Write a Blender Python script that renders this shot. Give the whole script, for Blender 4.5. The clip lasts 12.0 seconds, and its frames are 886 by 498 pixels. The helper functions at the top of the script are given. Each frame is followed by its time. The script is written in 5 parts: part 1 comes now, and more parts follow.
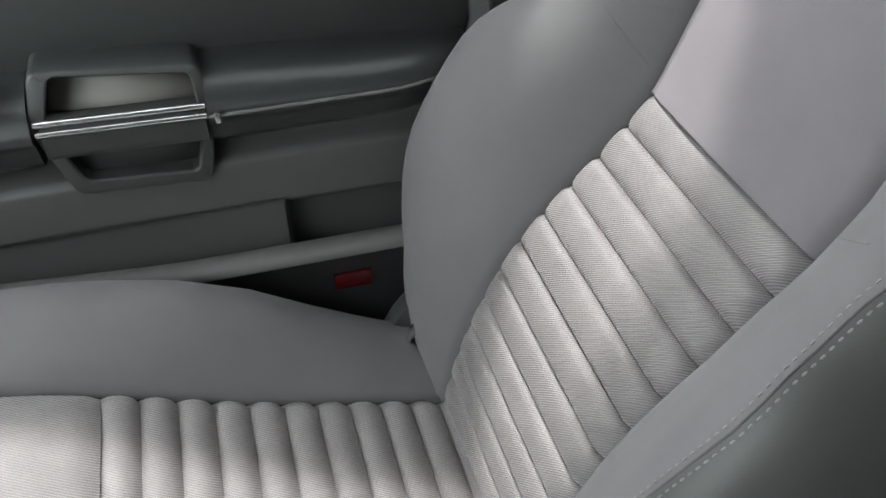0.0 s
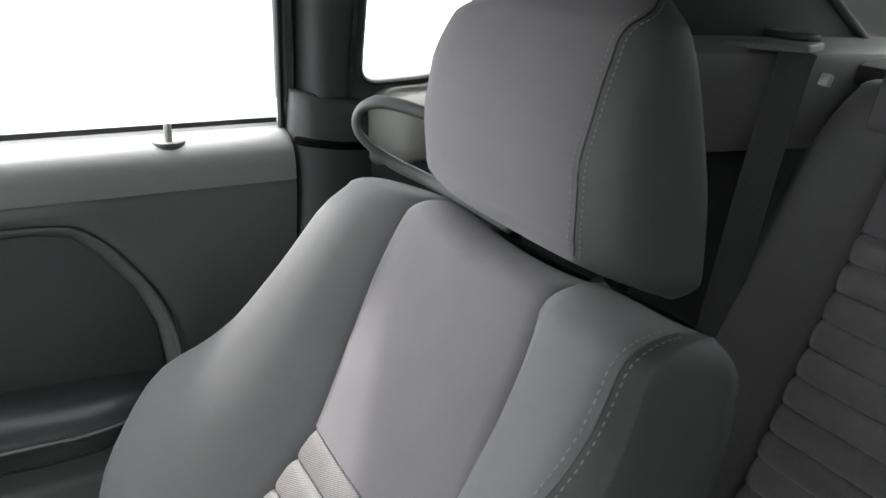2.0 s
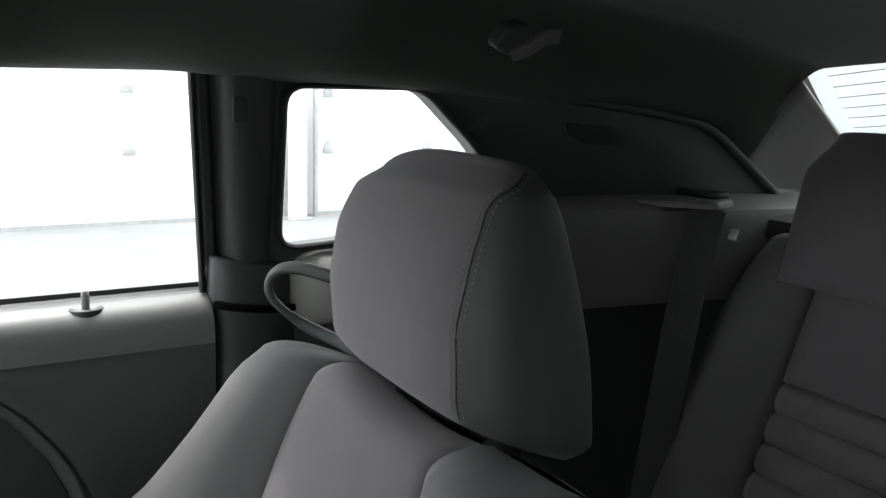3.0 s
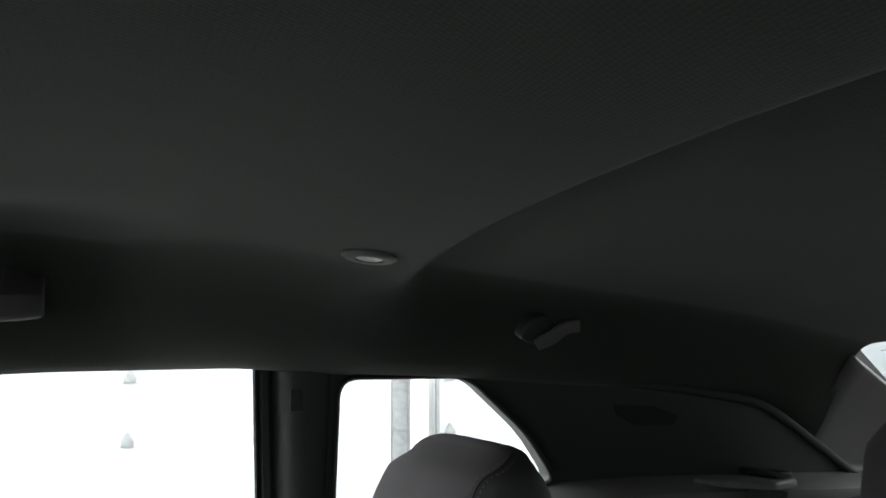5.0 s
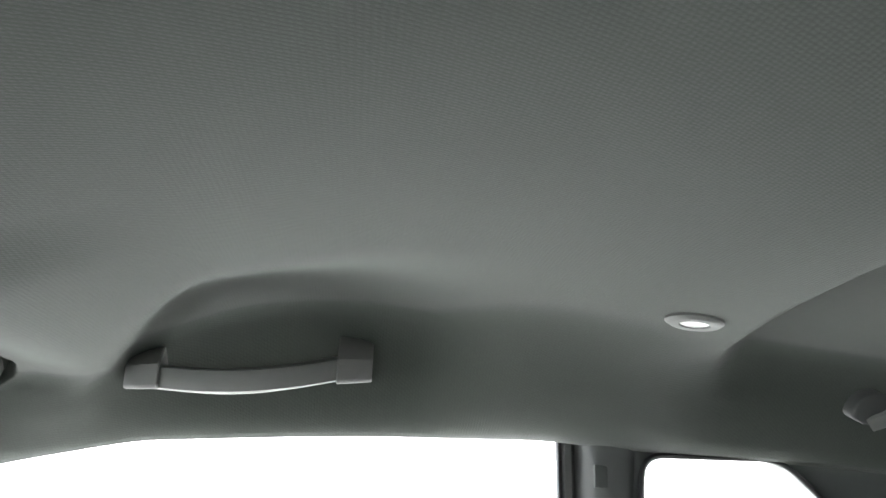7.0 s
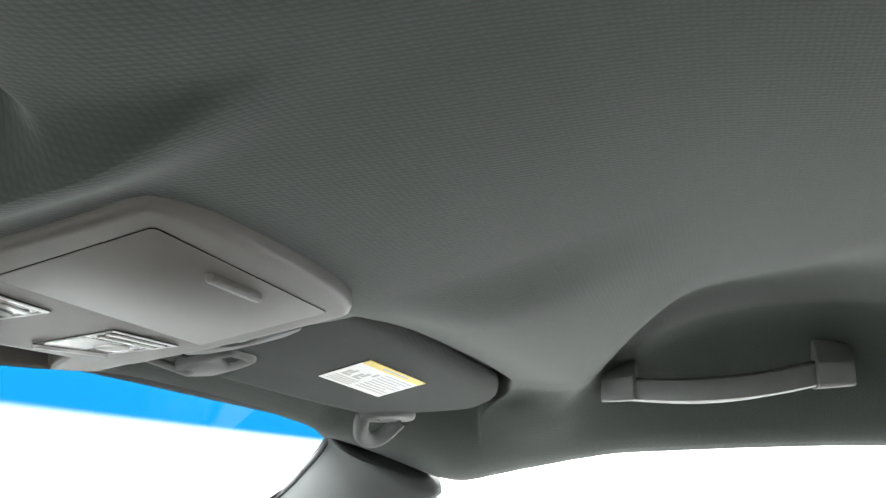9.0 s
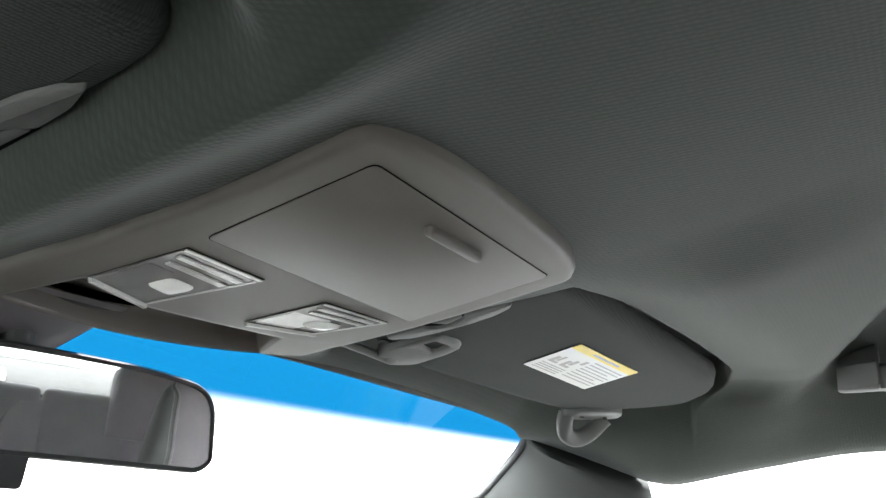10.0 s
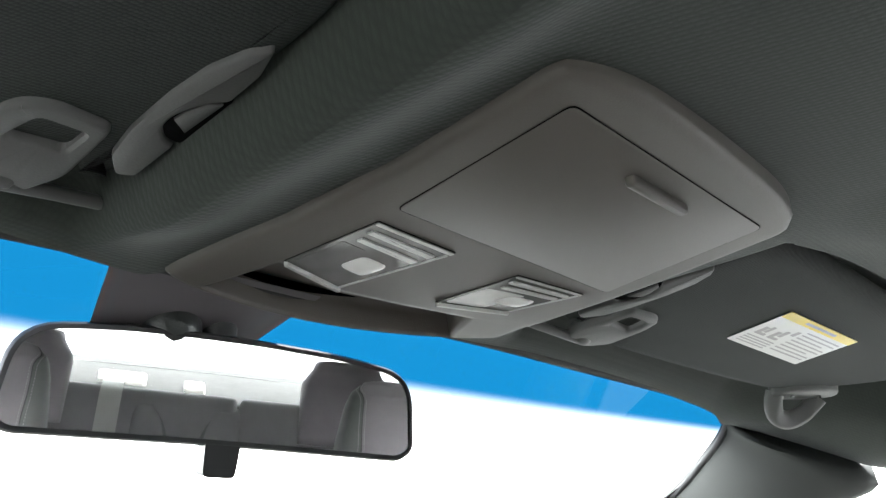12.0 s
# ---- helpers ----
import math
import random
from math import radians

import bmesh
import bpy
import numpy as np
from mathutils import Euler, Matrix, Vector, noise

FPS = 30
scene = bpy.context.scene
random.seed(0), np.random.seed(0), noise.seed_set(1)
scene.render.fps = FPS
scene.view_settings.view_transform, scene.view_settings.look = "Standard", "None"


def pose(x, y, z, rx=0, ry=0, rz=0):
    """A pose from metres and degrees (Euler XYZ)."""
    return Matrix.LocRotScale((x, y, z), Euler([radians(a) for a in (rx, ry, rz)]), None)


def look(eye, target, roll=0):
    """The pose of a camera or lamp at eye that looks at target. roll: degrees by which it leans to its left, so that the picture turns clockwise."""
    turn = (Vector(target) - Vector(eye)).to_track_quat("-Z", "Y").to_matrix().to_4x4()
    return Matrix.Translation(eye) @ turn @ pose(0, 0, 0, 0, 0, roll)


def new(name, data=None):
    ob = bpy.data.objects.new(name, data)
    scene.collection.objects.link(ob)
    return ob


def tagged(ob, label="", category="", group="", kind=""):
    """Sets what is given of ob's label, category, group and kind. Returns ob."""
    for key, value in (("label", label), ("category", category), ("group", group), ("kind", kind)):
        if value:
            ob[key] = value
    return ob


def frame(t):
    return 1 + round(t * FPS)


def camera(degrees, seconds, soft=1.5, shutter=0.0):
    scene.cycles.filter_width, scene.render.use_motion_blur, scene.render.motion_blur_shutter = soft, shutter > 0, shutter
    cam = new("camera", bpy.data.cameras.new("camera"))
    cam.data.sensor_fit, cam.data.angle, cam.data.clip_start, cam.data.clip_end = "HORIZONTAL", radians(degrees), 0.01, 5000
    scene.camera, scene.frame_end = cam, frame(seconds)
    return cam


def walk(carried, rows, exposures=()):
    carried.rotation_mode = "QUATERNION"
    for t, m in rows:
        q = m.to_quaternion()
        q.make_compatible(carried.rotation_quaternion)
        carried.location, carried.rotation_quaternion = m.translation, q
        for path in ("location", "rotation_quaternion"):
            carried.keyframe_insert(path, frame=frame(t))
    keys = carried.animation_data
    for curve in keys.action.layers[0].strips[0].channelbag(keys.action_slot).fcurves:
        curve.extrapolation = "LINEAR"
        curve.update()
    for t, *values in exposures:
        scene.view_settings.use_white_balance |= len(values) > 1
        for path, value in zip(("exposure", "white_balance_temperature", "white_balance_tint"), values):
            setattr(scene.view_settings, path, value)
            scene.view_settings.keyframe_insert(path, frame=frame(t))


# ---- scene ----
cam = camera(55.5, 12.0, soft=1.4, shutter=0.12)
PATH = [
    (0, (-0.092, 0.162, 1.131), (1.373, -0.262, -0.162), -0.3),
    (0.5, (-0.095, 0.137, 1.157), (1.396, -0.481, -0.023), 1.0),
    (1, (-0.094, 0.12, 1.195), (1.412, -0.64, 0.12), 2.0),
    (1.5, (-0.097, 0.101, 1.198), (1.434, -0.794, 0.273), 2.7),
    (2, (-0.192, 0.054, 1.221), (1.431, -0.871, 0.507), 2.6),
    (2.5, (-0.228, 0.014, 1.239), (1.445, -0.954, 0.723), 1.8),
    (2.7, (-0.233, 0.005, 1.241), (1.449, -0.977, 0.788), 1.7),
    (4.3, (-0.278, -0.016, 1.24), (1.488, -0.945, 1.109), 0.1),
    (4.5, (-0.306, -0.031, 1.253), (1.493, -0.901, 1.177), -0.2),
    (5, (-0.354, -0.062, 1.250), (1.486, -0.788, 1.529), -0.2),
    (5.5, (-0.355, -0.072, 1.236), (1.508, -0.656, 1.668), 0.6),
    (6, (-0.336, -0.046, 1.225), (1.544, -0.557, 1.676), 1.0),
    (6.5, (-0.338, -0.017, 1.223), (1.57, -0.384, 1.695), 1.6),
    (7, (-0.335, 0.014, 1.221), (1.595, -0.167, 1.713), 2.3),
    (8.8, (-0.37, 0.115, 1.197), (1.481, 0.659, 1.722), 2.8),
    (9, (-0.366, 0.127, 1.195), (1.465, 0.735, 1.723), 2.3),
    (9.5, (-0.352, 0.147, 1.183), (1.394, 0.957, 1.727), 2.5),
    (10, (-0.326, 0.179, 1.174), (1.34, 1.133, 1.732), 2.6),
    (10.5, (-0.317, 0.2, 1.169), (1.287, 1.249, 1.74), 2.4),
    (11, (-0.315, 0.208, 1.17), (1.225, 1.35, 1.74), 1.4),
    (11.5, (-0.318, 0.205, 1.169), (1.17, 1.418, 1.731), 1.3),
    (12, (-0.312, 0.207, 1.162), (1.134, 1.472, 1.718), 1.3),
]
EXPOSURES = [
    (0.0, 3.35), (0.5, 3.6), (1.0, 3.5), (1.5, 3.15), (2.0, 3.25), (2.5, 3.0), (2.7, 2.8), (4.3, 1.3), (4.6, 1.35),
    (5.0, 2.1), (5.5, 4.4), (6.0, 5.1), (6.5, 5.2), (7.0, 5.05), (9.0, 4.75), (10.0, 4.4), (11.0, 4.15), (12.0, 4.2),
]
walk(cam, [(t, look(eye, target, roll)) for t, eye, target, roll in PATH], EXPOSURES)

# ---------------------------------------------------------------- world and sun
world = bpy.data.worlds.new("overcast_sky")
scene.world = world
world.use_nodes = True
wn, wl = world.node_tree.nodes, world.node_tree.links
wn.clear()
sky = wn.new("ShaderNodeTexSky")
sky.sky_type = "NISHITA"
sky.sun_disc = False
sky.sun_elevation, sky.sun_rotation = radians(61), radians(82)
sky.air_density, sky.dust_density = 1.0, 4.0
veil = wn.new("ShaderNodeMix")
veil.data_type = "RGBA"
veil.inputs["Factor"].default_value = 0.9
veil.inputs[7].default_value = (9.0, 9.2, 9.4, 1)
back = wn.new("ShaderNodeBackground")
back.inputs["Strength"].default_value = 0.12
wout = wn.new("ShaderNodeOutputWorld")
wl.new(sky.outputs[0], veil.inputs[6])
wl.new(veil.outputs[2], back.inputs["Color"])
wl.new(back.outputs[0], wout.inputs[0])

# Stands in for a row of hall lamps over the passenger side.
sun = new("sun", bpy.data.lights.new("sun", "SUN"))
sun.data.energy, sun.data.angle, sun.data.color = 0.75, radians(5), (1.0, 0.98, 0.95)
sun.matrix_world = look((4.7, 0.7, 8.7), (0, 0, 0))


# ---------------------------------------------------------------- materials
def material(name, color, rough=0.6, metal=0.0, grain=0.0, grain_size=0.001, vary=0.12, vary_size=0.05,
             sheen=0.0, pattern="", pitch=0.002, depth=0.3, spec=0.5, random_tone=0.0, relief=0.6):
    m = bpy.data.materials.new(name)
    m.use_nodes = True
    n, l = m.node_tree.nodes, m.node_tree.links
    b = n["Principled BSDF"]
    b.inputs["Roughness"].default_value = rough
    b.inputs["Metallic"].default_value = metal
    b.inputs["Specular IOR Level"].default_value = spec
    if sheen:
        b.inputs["Sheen Weight"].default_value = sheen
        b.inputs["Sheen Roughness"].default_value = 0.5
    tex = n.new("ShaderNodeTexCoord")
    big = n.new("ShaderNodeTexNoise")
    big.inputs["Scale"].default_value = 1.0 / vary_size
    big.inputs["Detail"].default_value = 4
    l.new(tex.outputs["Object"], big.inputs["Vector"])
    ramp = n.new("ShaderNodeMapRange")
    ramp.inputs["From Min"].default_value, ramp.inputs["From Max"].default_value = 0.3, 0.7
    ramp.inputs["To Min"].default_value, ramp.inputs["To Max"].default_value = 1 - vary, 1 + vary
    l.new(big.outputs["Fac"], ramp.inputs["Value"])
    tone = n.new("ShaderNodeVectorMath")
    tone.operation = "SCALE"
    tone.inputs[0].default_value = color
    l.new(ramp.outputs[0], tone.inputs["Scale"])
    col = tone.outputs[0]
    height = None
    if pattern:
        split = n.new("ShaderNodeSeparateXYZ")
        l.new(tex.outputs["Object"], split.inputs[0])
        if pattern == "dots":
            shear = n.new("ShaderNodeMath")
            shear.operation = "MULTIPLY_ADD"
            shear.inputs[1].default_value = 0.5
            l.new(split.outputs[1], shear.inputs[0])
            l.new(split.outputs[0], shear.inputs[2])
            flat = n.new("ShaderNodeCombineXYZ")
            l.new(shear.outputs[0], flat.inputs[0])
            l.new(split.outputs[1], flat.inputs[1])
            v = n.new("ShaderNodeTexVoronoi")
            v.inputs["Scale"].default_value = 1.0 / pitch
            v.inputs["Randomness"].default_value = 0.25
            l.new(flat.outputs[0], v.inputs["Vector"])
            inv = n.new("ShaderNodeMapRange")
            inv.inputs["From Min"].default_value, inv.inputs["From Max"].default_value = 0.15, 0.62
            inv.inputs["To Min"].default_value, inv.inputs["To Max"].default_value = 1.0, 0.0
            l.new(v.outputs["Distance"], inv.inputs["Value"])
            height = inv.outputs[0]
        else:
            dot, mp = n.new("ShaderNodeVectorMath"), n.new("ShaderNodeCombineXYZ")
            dot.operation = "DOT_PRODUCT"
            dot.inputs[1].default_value = (0.70, -0.43, 0.57) if pattern == "twill" else (1, 0, 0)
            l.new(tex.outputs["Object"], dot.inputs[0])
            l.new(dot.outputs["Value"], mp.inputs[0])
            l.new(split.outputs[1], mp.inputs[1])
            l.new(split.outputs[2], mp.inputs[2])
            wv = n.new("ShaderNodeTexWave")
            wv.inputs["Scale"].default_value = 0.314 / pitch
            wv.inputs["Distortion"].default_value = 0.6
            wv.inputs["Detail Scale"].default_value = 3
            l.new(mp.outputs[0], wv.inputs["Vector"])
            height = wv.outputs["Fac"]
        shade = n.new("ShaderNodeMapRange")
        shade.inputs["To Min"].default_value, shade.inputs["To Max"].default_value = 1 - depth, 1 + depth
        l.new(height, shade.inputs["Value"])
        t2 = n.new("ShaderNodeVectorMath")
        t2.operation = "SCALE"
        l.new(col, t2.inputs[0])
        l.new(shade.outputs[0], t2.inputs["Scale"])
        col = t2.outputs[0]
    if random_tone:
        info = n.new("ShaderNodeObjectInfo")
        rt = n.new("ShaderNodeMapRange")
        rt.inputs["To Min"].default_value, rt.inputs["To Max"].default_value = 1 - random_tone, 1 + random_tone
        l.new(info.outputs["Random"], rt.inputs["Value"])
        t3 = n.new("ShaderNodeVectorMath")
        t3.operation = "SCALE"
        l.new(col, t3.inputs[0])
        l.new(rt.outputs[0], t3.inputs["Scale"])
        col = t3.outputs[0]
    l.new(col, b.inputs["Base Color"])
    if grain or height is not None:
        fine = n.new("ShaderNodeTexNoise")
        fine.inputs["Scale"].default_value = 1.0 / grain_size
        fine.inputs["Detail"].default_value = 3
        l.new(tex.outputs["Object"], fine.inputs["Vector"])
        bump = n.new("ShaderNodeBump")
        bump.inputs["Strength"].default_value = max(grain, 0.05)
        bump.inputs["Distance"].default_value = grain_size * 0.4
        l.new(fine.outputs["Fac"], bump.inputs["Height"])
        last = bump
        if height is not None:
            b2 = n.new("ShaderNodeBump")
            b2.inputs["Strength"].default_value = relief
            b2.inputs["Distance"].default_value = pitch * 0.3
            l.new(height, b2.inputs["Height"])
            l.new(bump.outputs[0], b2.inputs["Normal"])
            last = b2
        l.new(last.outputs[0], b.inputs["Normal"])
    return m


def glass(name, tint, band=None, shine=(0.5, 0.04)):
    """A thin pane: clear, with mirror gloss by Fresnel; band = (tint, z above which it lies, softness)."""
    m = bpy.data.materials.new(name)
    m.use_nodes = True
    n, l = m.node_tree.nodes, m.node_tree.links
    n.clear()
    out = n.new("ShaderNodeOutputMaterial")
    clear, gloss, mix = n.new("ShaderNodeBsdfTransparent"), n.new("ShaderNodeBsdfGlossy"), n.new("ShaderNodeMixShader")
    clear.inputs["Color"].default_value = (*tint, 1)
    gloss.inputs["Roughness"].default_value = 0.02
    lw = n.new("ShaderNodeLayerWeight")
    lw.inputs["Blend"].default_value = 0.5
    p5, fr = n.new("ShaderNodeMath"), n.new("ShaderNodeMath")
    p5.operation, fr.operation = "POWER", "MULTIPLY_ADD"
    p5.inputs[1].default_value = 5.0
    fr.inputs[1].default_value, fr.inputs[2].default_value = shine
    l.new(lw.outputs["Facing"], p5.inputs[0])
    l.new(p5.outputs[0], fr.inputs[0])
    l.new(fr.outputs[0], mix.inputs[0])
    l.new(clear.outputs[0], mix.inputs[1])
    l.new(gloss.outputs[0], mix.inputs[2])
    l.new(mix.outputs[0], out.inputs[0])
    if band:
        tex, split, ramp = n.new("ShaderNodeTexCoord"), n.new("ShaderNodeSeparateXYZ"), n.new("ShaderNodeMapRange")
        ramp.inputs["From Min"].default_value, ramp.inputs["From Max"].default_value = band[1] - band[2], band[1] + band[2]
        ramp.interpolation_type = "SMOOTHSTEP"
        mc = n.new("ShaderNodeMix")
        mc.data_type = "RGBA"
        mc.inputs[6].default_value, mc.inputs[7].default_value = (*tint, 1), (*band[0], 1)
        l.new(tex.outputs["Object"], split.inputs[0])
        l.new(split.outputs[2], ramp.inputs["Value"])
        l.new(ramp.outputs[0], mc.inputs["Factor"])
        l.new(mc.outputs[2], clear.inputs["Color"])
    return m


CLOTH = material("slate_seat_cloth", (0.116, 0.105, 0.111), 0.85, grain=0.5, grain_size=0.0006, vary=0.06, sheen=0.15)
BOLSTER = material("bolster_cloth", (0.106, 0.102, 0.103), 0.8, grain=0.5, grain_size=0.0006, vary=0.06, vary_size=0.08, sheen=0.12)
# Side vinyl darker than the bolsters: its shadow side is put into the colour.
SIDE = material("shade_darkened_vinyl", (0.058, 0.060, 0.057), 0.6, grain=0.4, grain_size=0.0012, vary=0.07)
TWILL = material("ribbed_twill", (0.146, 0.135, 0.134), 0.5, grain=0.4, grain_size=0.0008, vary=0.08, vary_size=0.02, sheen=0.2, pattern="twill", pitch=0.0019, depth=0.36, random_tone=0.05, relief=0.8)
THREAD = material("grey_thread", (0.19, 0.185, 0.185), 0.6, vary=0.1)
LINER = material("woven_headliner", (0.0240, 0.0300, 0.0235), 0.9, grain=0.5, grain_size=0.0007, vary=0.05, vary_size=0.2, pattern="dots", pitch=0.0030, depth=0.11, sheen=0.12, relief=0.16)
VISOR = material("visor_cloth", (0.024, 0.028, 0.025), 0.9, grain=0.5, grain_size=0.0006, vary=0.05, pattern="dots", pitch=0.0016, depth=0.2)
PLASTIC = material("dark_grained_plastic", (0.034, 0.038, 0.036), 0.5, grain=0.5, grain_size=0.0012, vary=0.05, vary_size=0.2)
SOFT = material("soft_dark_armrest", (0.030, 0.033, 0.032), 0.30, grain=0.35, grain_size=0.0012, vary=0.05)
# Lighter plastic for the highlight along the armrest ridge.
GLOSS = material("ridge_highlight_plastic", (0.10, 0.105, 0.10), 0.22, vary=0.05)
TRIM = material("grey_trim_plastic", (0.11, 0.11, 0.105), 0.5, grain=0.4, grain_size=0.0010, vary=0.05, vary_size=0.1)
CREAM = material("pale_trim_plastic", (0.22, 0.215, 0.20), 0.5, grain=0.4, grain_size=0.0010, vary=0.04, vary_size=0.1)
# Pale tone partly holds the light falling into the upper pull recess.
RECESS = material("lit_recess_plastic", (0.19, 0.185, 0.165), 0.5, grain=0.4, vary=0.05)
PILLAR = material("grey_pillar_plastic", (0.044, 0.046, 0.045), 0.68, grain=0.4, grain_size=0.0010, vary=0.05, vary_size=0.1)
POST = material("dark_pillar_cloth", (0.030, 0.032, 0.030), 0.85, grain=0.4, grain_size=0.0010, vary=0.05, vary_size=0.1, spec=0.3)
UPPER = material("grey_door_vinyl", (0.058, 0.061, 0.058), 0.55, grain=0.5, grain_size=0.0012, vary=0.05, vary_size=0.2)
# Sill plastic raised above the door's tone to hold the window's glare.
SILL = material("glare_lifted_plastic", (0.125, 0.125, 0.122), 0.38, grain=0.5, grain_size=0.0012, vary=0.05, vary_size=0.2)
GAP = material("dark_joint", (0.004, 0.004, 0.004), 1.0, vary=0.1, spec=0.05)
CONSOLE = material("overhead_console_plastic", (0.088, 0.078, 0.067), 0.50, grain=0.4, grain_size=0.0008, vary=0.06, vary_size=0.06)
BLACK = material("black_plastic", (0.012, 0.012, 0.013), 0.4, grain=0.2, vary=0.1)
RUBBER = material("black_rubber", (0.014, 0.014, 0.015), 0.7, vary=0.1)
CARPET = material("black_carpet", (0.02, 0.021, 0.021), 0.95, grain=0.9, grain_size=0.003, vary=0.25, vary_size=0.01)
CHROME = material("satin_chrome", (0.62, 0.62, 0.62), 0.22, metal=1.0, vary=0.03)
STEEL = material("bright_steel", (0.75, 0.75, 0.74), 0.12, metal=1.0, vary=0.03)
LENS = material("milky_lens", (0.82, 0.81, 0.78), 0.15, vary=0.03)
CLEAR = material("smoky_clear_lens", (0.10, 0.098, 0.092), 0.10, vary=0.15, vary_size=0.02)
PRISM = material("clear_prism_lens", (0.50, 0.49, 0.47), 0.07, vary=0.1, vary_size=0.01)
RED = material("red_reflector", (0.035, 0.002, 0.003), 0.2, vary=0.1)
WEB = material("grey_belt_webbing", (0.045, 0.046, 0.045), 0.7, grain=0.5, grain_size=0.001, vary=0.08, pattern="bars", pitch=0.002, depth=0.04)
LABEL = material("white_label", (0.72, 0.71, 0.68), 0.45, vary=0.03)
YELLOW = material("yellow_label", (0.75, 0.55, 0.03), 0.45, vary=0.03)
INK = material("grey_ink", (0.42, 0.40, 0.39), 0.6, vary=0.05)
SHELF = material("parcel_shelf_cloth", (0.062, 0.060, 0.059), 0.9, grain=0.6, grain_size=0.002, vary=0.08)
MIRROR = material("mirror_silver", (0.86, 0.87, 0.87), 0.01, metal=1.0, vary=0.0)
FRIT = material("black_frit", (0.01, 0.01, 0.011), 0.35, vary=0.05)
PATCH = material("grey_frit_patch", (0.11, 0.10, 0.105), 0.5, vary=0.05)
WALLW = material("white_wall_paint", (0.78, 0.79, 0.79), 0.6, grain=0.2, grain_size=0.02, vary=0.03, vary_size=1.5)
DOORW = material("white_door_panel", (0.74, 0.77, 0.80), 0.45, grain=0.2, grain_size=0.01, vary=0.03, vary_size=0.8, random_tone=0.02)
GALV = material("galvanised_steel", (0.42, 0.43, 0.43), 0.45, metal=0.6, vary=0.15, vary_size=0.05)
CONCRETE = material("grey_concrete", (0.26, 0.262, 0.255), 0.75, grain=0.4, grain_size=0.01, vary=0.14, vary_size=0.5)
PANE = glass("clear_glass", (0.93, 0.95, 0.94))
# Tint is added to cut the light through the rear window.
DARKPANE = glass("dimming_rear_glass", (0.52, 0.545, 0.535))
WINDSHIELD = glass("windshield_glass", (0.92, 0.95, 0.94), ((0.0005, 0.0165, 0.037), 1.219, 0.021), (0.03, 0.008))


# ---------------------------------------------------------------- mesh helpers
def ss(a, b, x):
    t = np.clip((np.asarray(x, float) - a) / (b - a), 0, 1)
    return t * t * (3 - 2 * t)


def curve(table):
    """A smooth function through (x, value) pairs."""
    xs, vs = np.array([p[0] for p in table], float), np.array([p[1] for p in table], float)
    fine = np.linspace(xs[0], xs[-1], 400)
    val = np.interp(fine, xs, vs)
    k = np.hanning(23)
    k /= k.sum()
    pad = np.r_[2 * val[0] - val[11:0:-1], val, 2 * val[-1] - val[-2:-13:-1]]
    val = np.convolve(pad, k, "valid")
    return lambda x: np.interp(x, fine, val)


def thing(name, label, category, at=(0, 0, 0), group="", kind=""):
    ob = new(name)
    ob.location = at
    ob.empty_display_size = 0.05
    return tagged(ob, label, category, group, kind)


def mesh_of(name, geo, mat, sharp=45):
    me = bpy.data.meshes.new(name)
    if isinstance(geo, tuple):
        bm = bmesh.new()
        vs = [bm.verts.new(tuple(map(float, v))) for v in geo[0]]
        for f in geo[1]:
            q = [vs[i] for i in f]
            if len(set(q)) > 2:
                try:
                    bm.faces.new(q)
                except ValueError:
                    pass
    else:
        bm = geo
    bmesh.ops.remove_doubles(bm, verts=bm.verts, dist=1e-6)
    bmesh.ops.recalc_face_normals(bm, faces=bm.faces)
    bm.to_mesh(me)
    bm.free()
    me.shade_smooth()
    me.set_sharp_from_angle(angle=radians(sharp))
    me.materials.append(mat)
    return me


def part(name, geo, mat, parent=None, label="", side=1, sharp=45, thick=0.0, kind=""):
    """One mesh under a thing or a part; side -1 mirrors it to the driver's side."""
    me = mesh_of(name, geo, mat, sharp)
    if side < 0:
        me.transform(Matrix.Diagonal((-1, 1, 1, 1)))
        me.flip_normals()
    ob = new(name, me)
    if parent is not None:
        ob.parent = parent
        if parent.parent is None:
            ob.matrix_parent_inverse = Matrix.Translation(-parent.location)
    if thick:
        s = ob.modifiers.new("thickness", "SOLIDIFY")
        s.thickness, s.offset = thick, 0
    return tagged(ob, label, kind=kind)


def grid(fn, us, vs, close_u=False):
    """Points fn(u, v) joined into quads."""
    pts = [fn(u, v) for v in vs for u in us]
    nu, faces = len(us), []
    for j in range(len(vs) - 1):
        for i in range(nu if close_u else nu - 1):
            a, b = j * nu + i, j * nu + (i + 1) % nu
            faces.append((a, b, b + nu, a + nu))
    return pts, faces


def loft(rings, closed=True, caps=True):
    n, faces, pts = len(rings[0]), [], [p for r in rings for p in r]
    for j in range(len(rings) - 1):
        for i in range(n if closed else n - 1):
            a, b = j * n + i, j * n + (i + 1) % n
            faces.append((a, b, b + n, a + n))
    if caps and closed:
        faces.append(tuple(range(n)))
        faces.append(tuple((len(rings) - 1) * n + i for i in range(n)))
    return pts, faces


def merge(*geos):
    pts, faces = [], []
    for p, f in geos:
        k = len(pts)
        pts += list(p)
        faces += [tuple(i + k for i in q) for q in f]
    return pts, faces


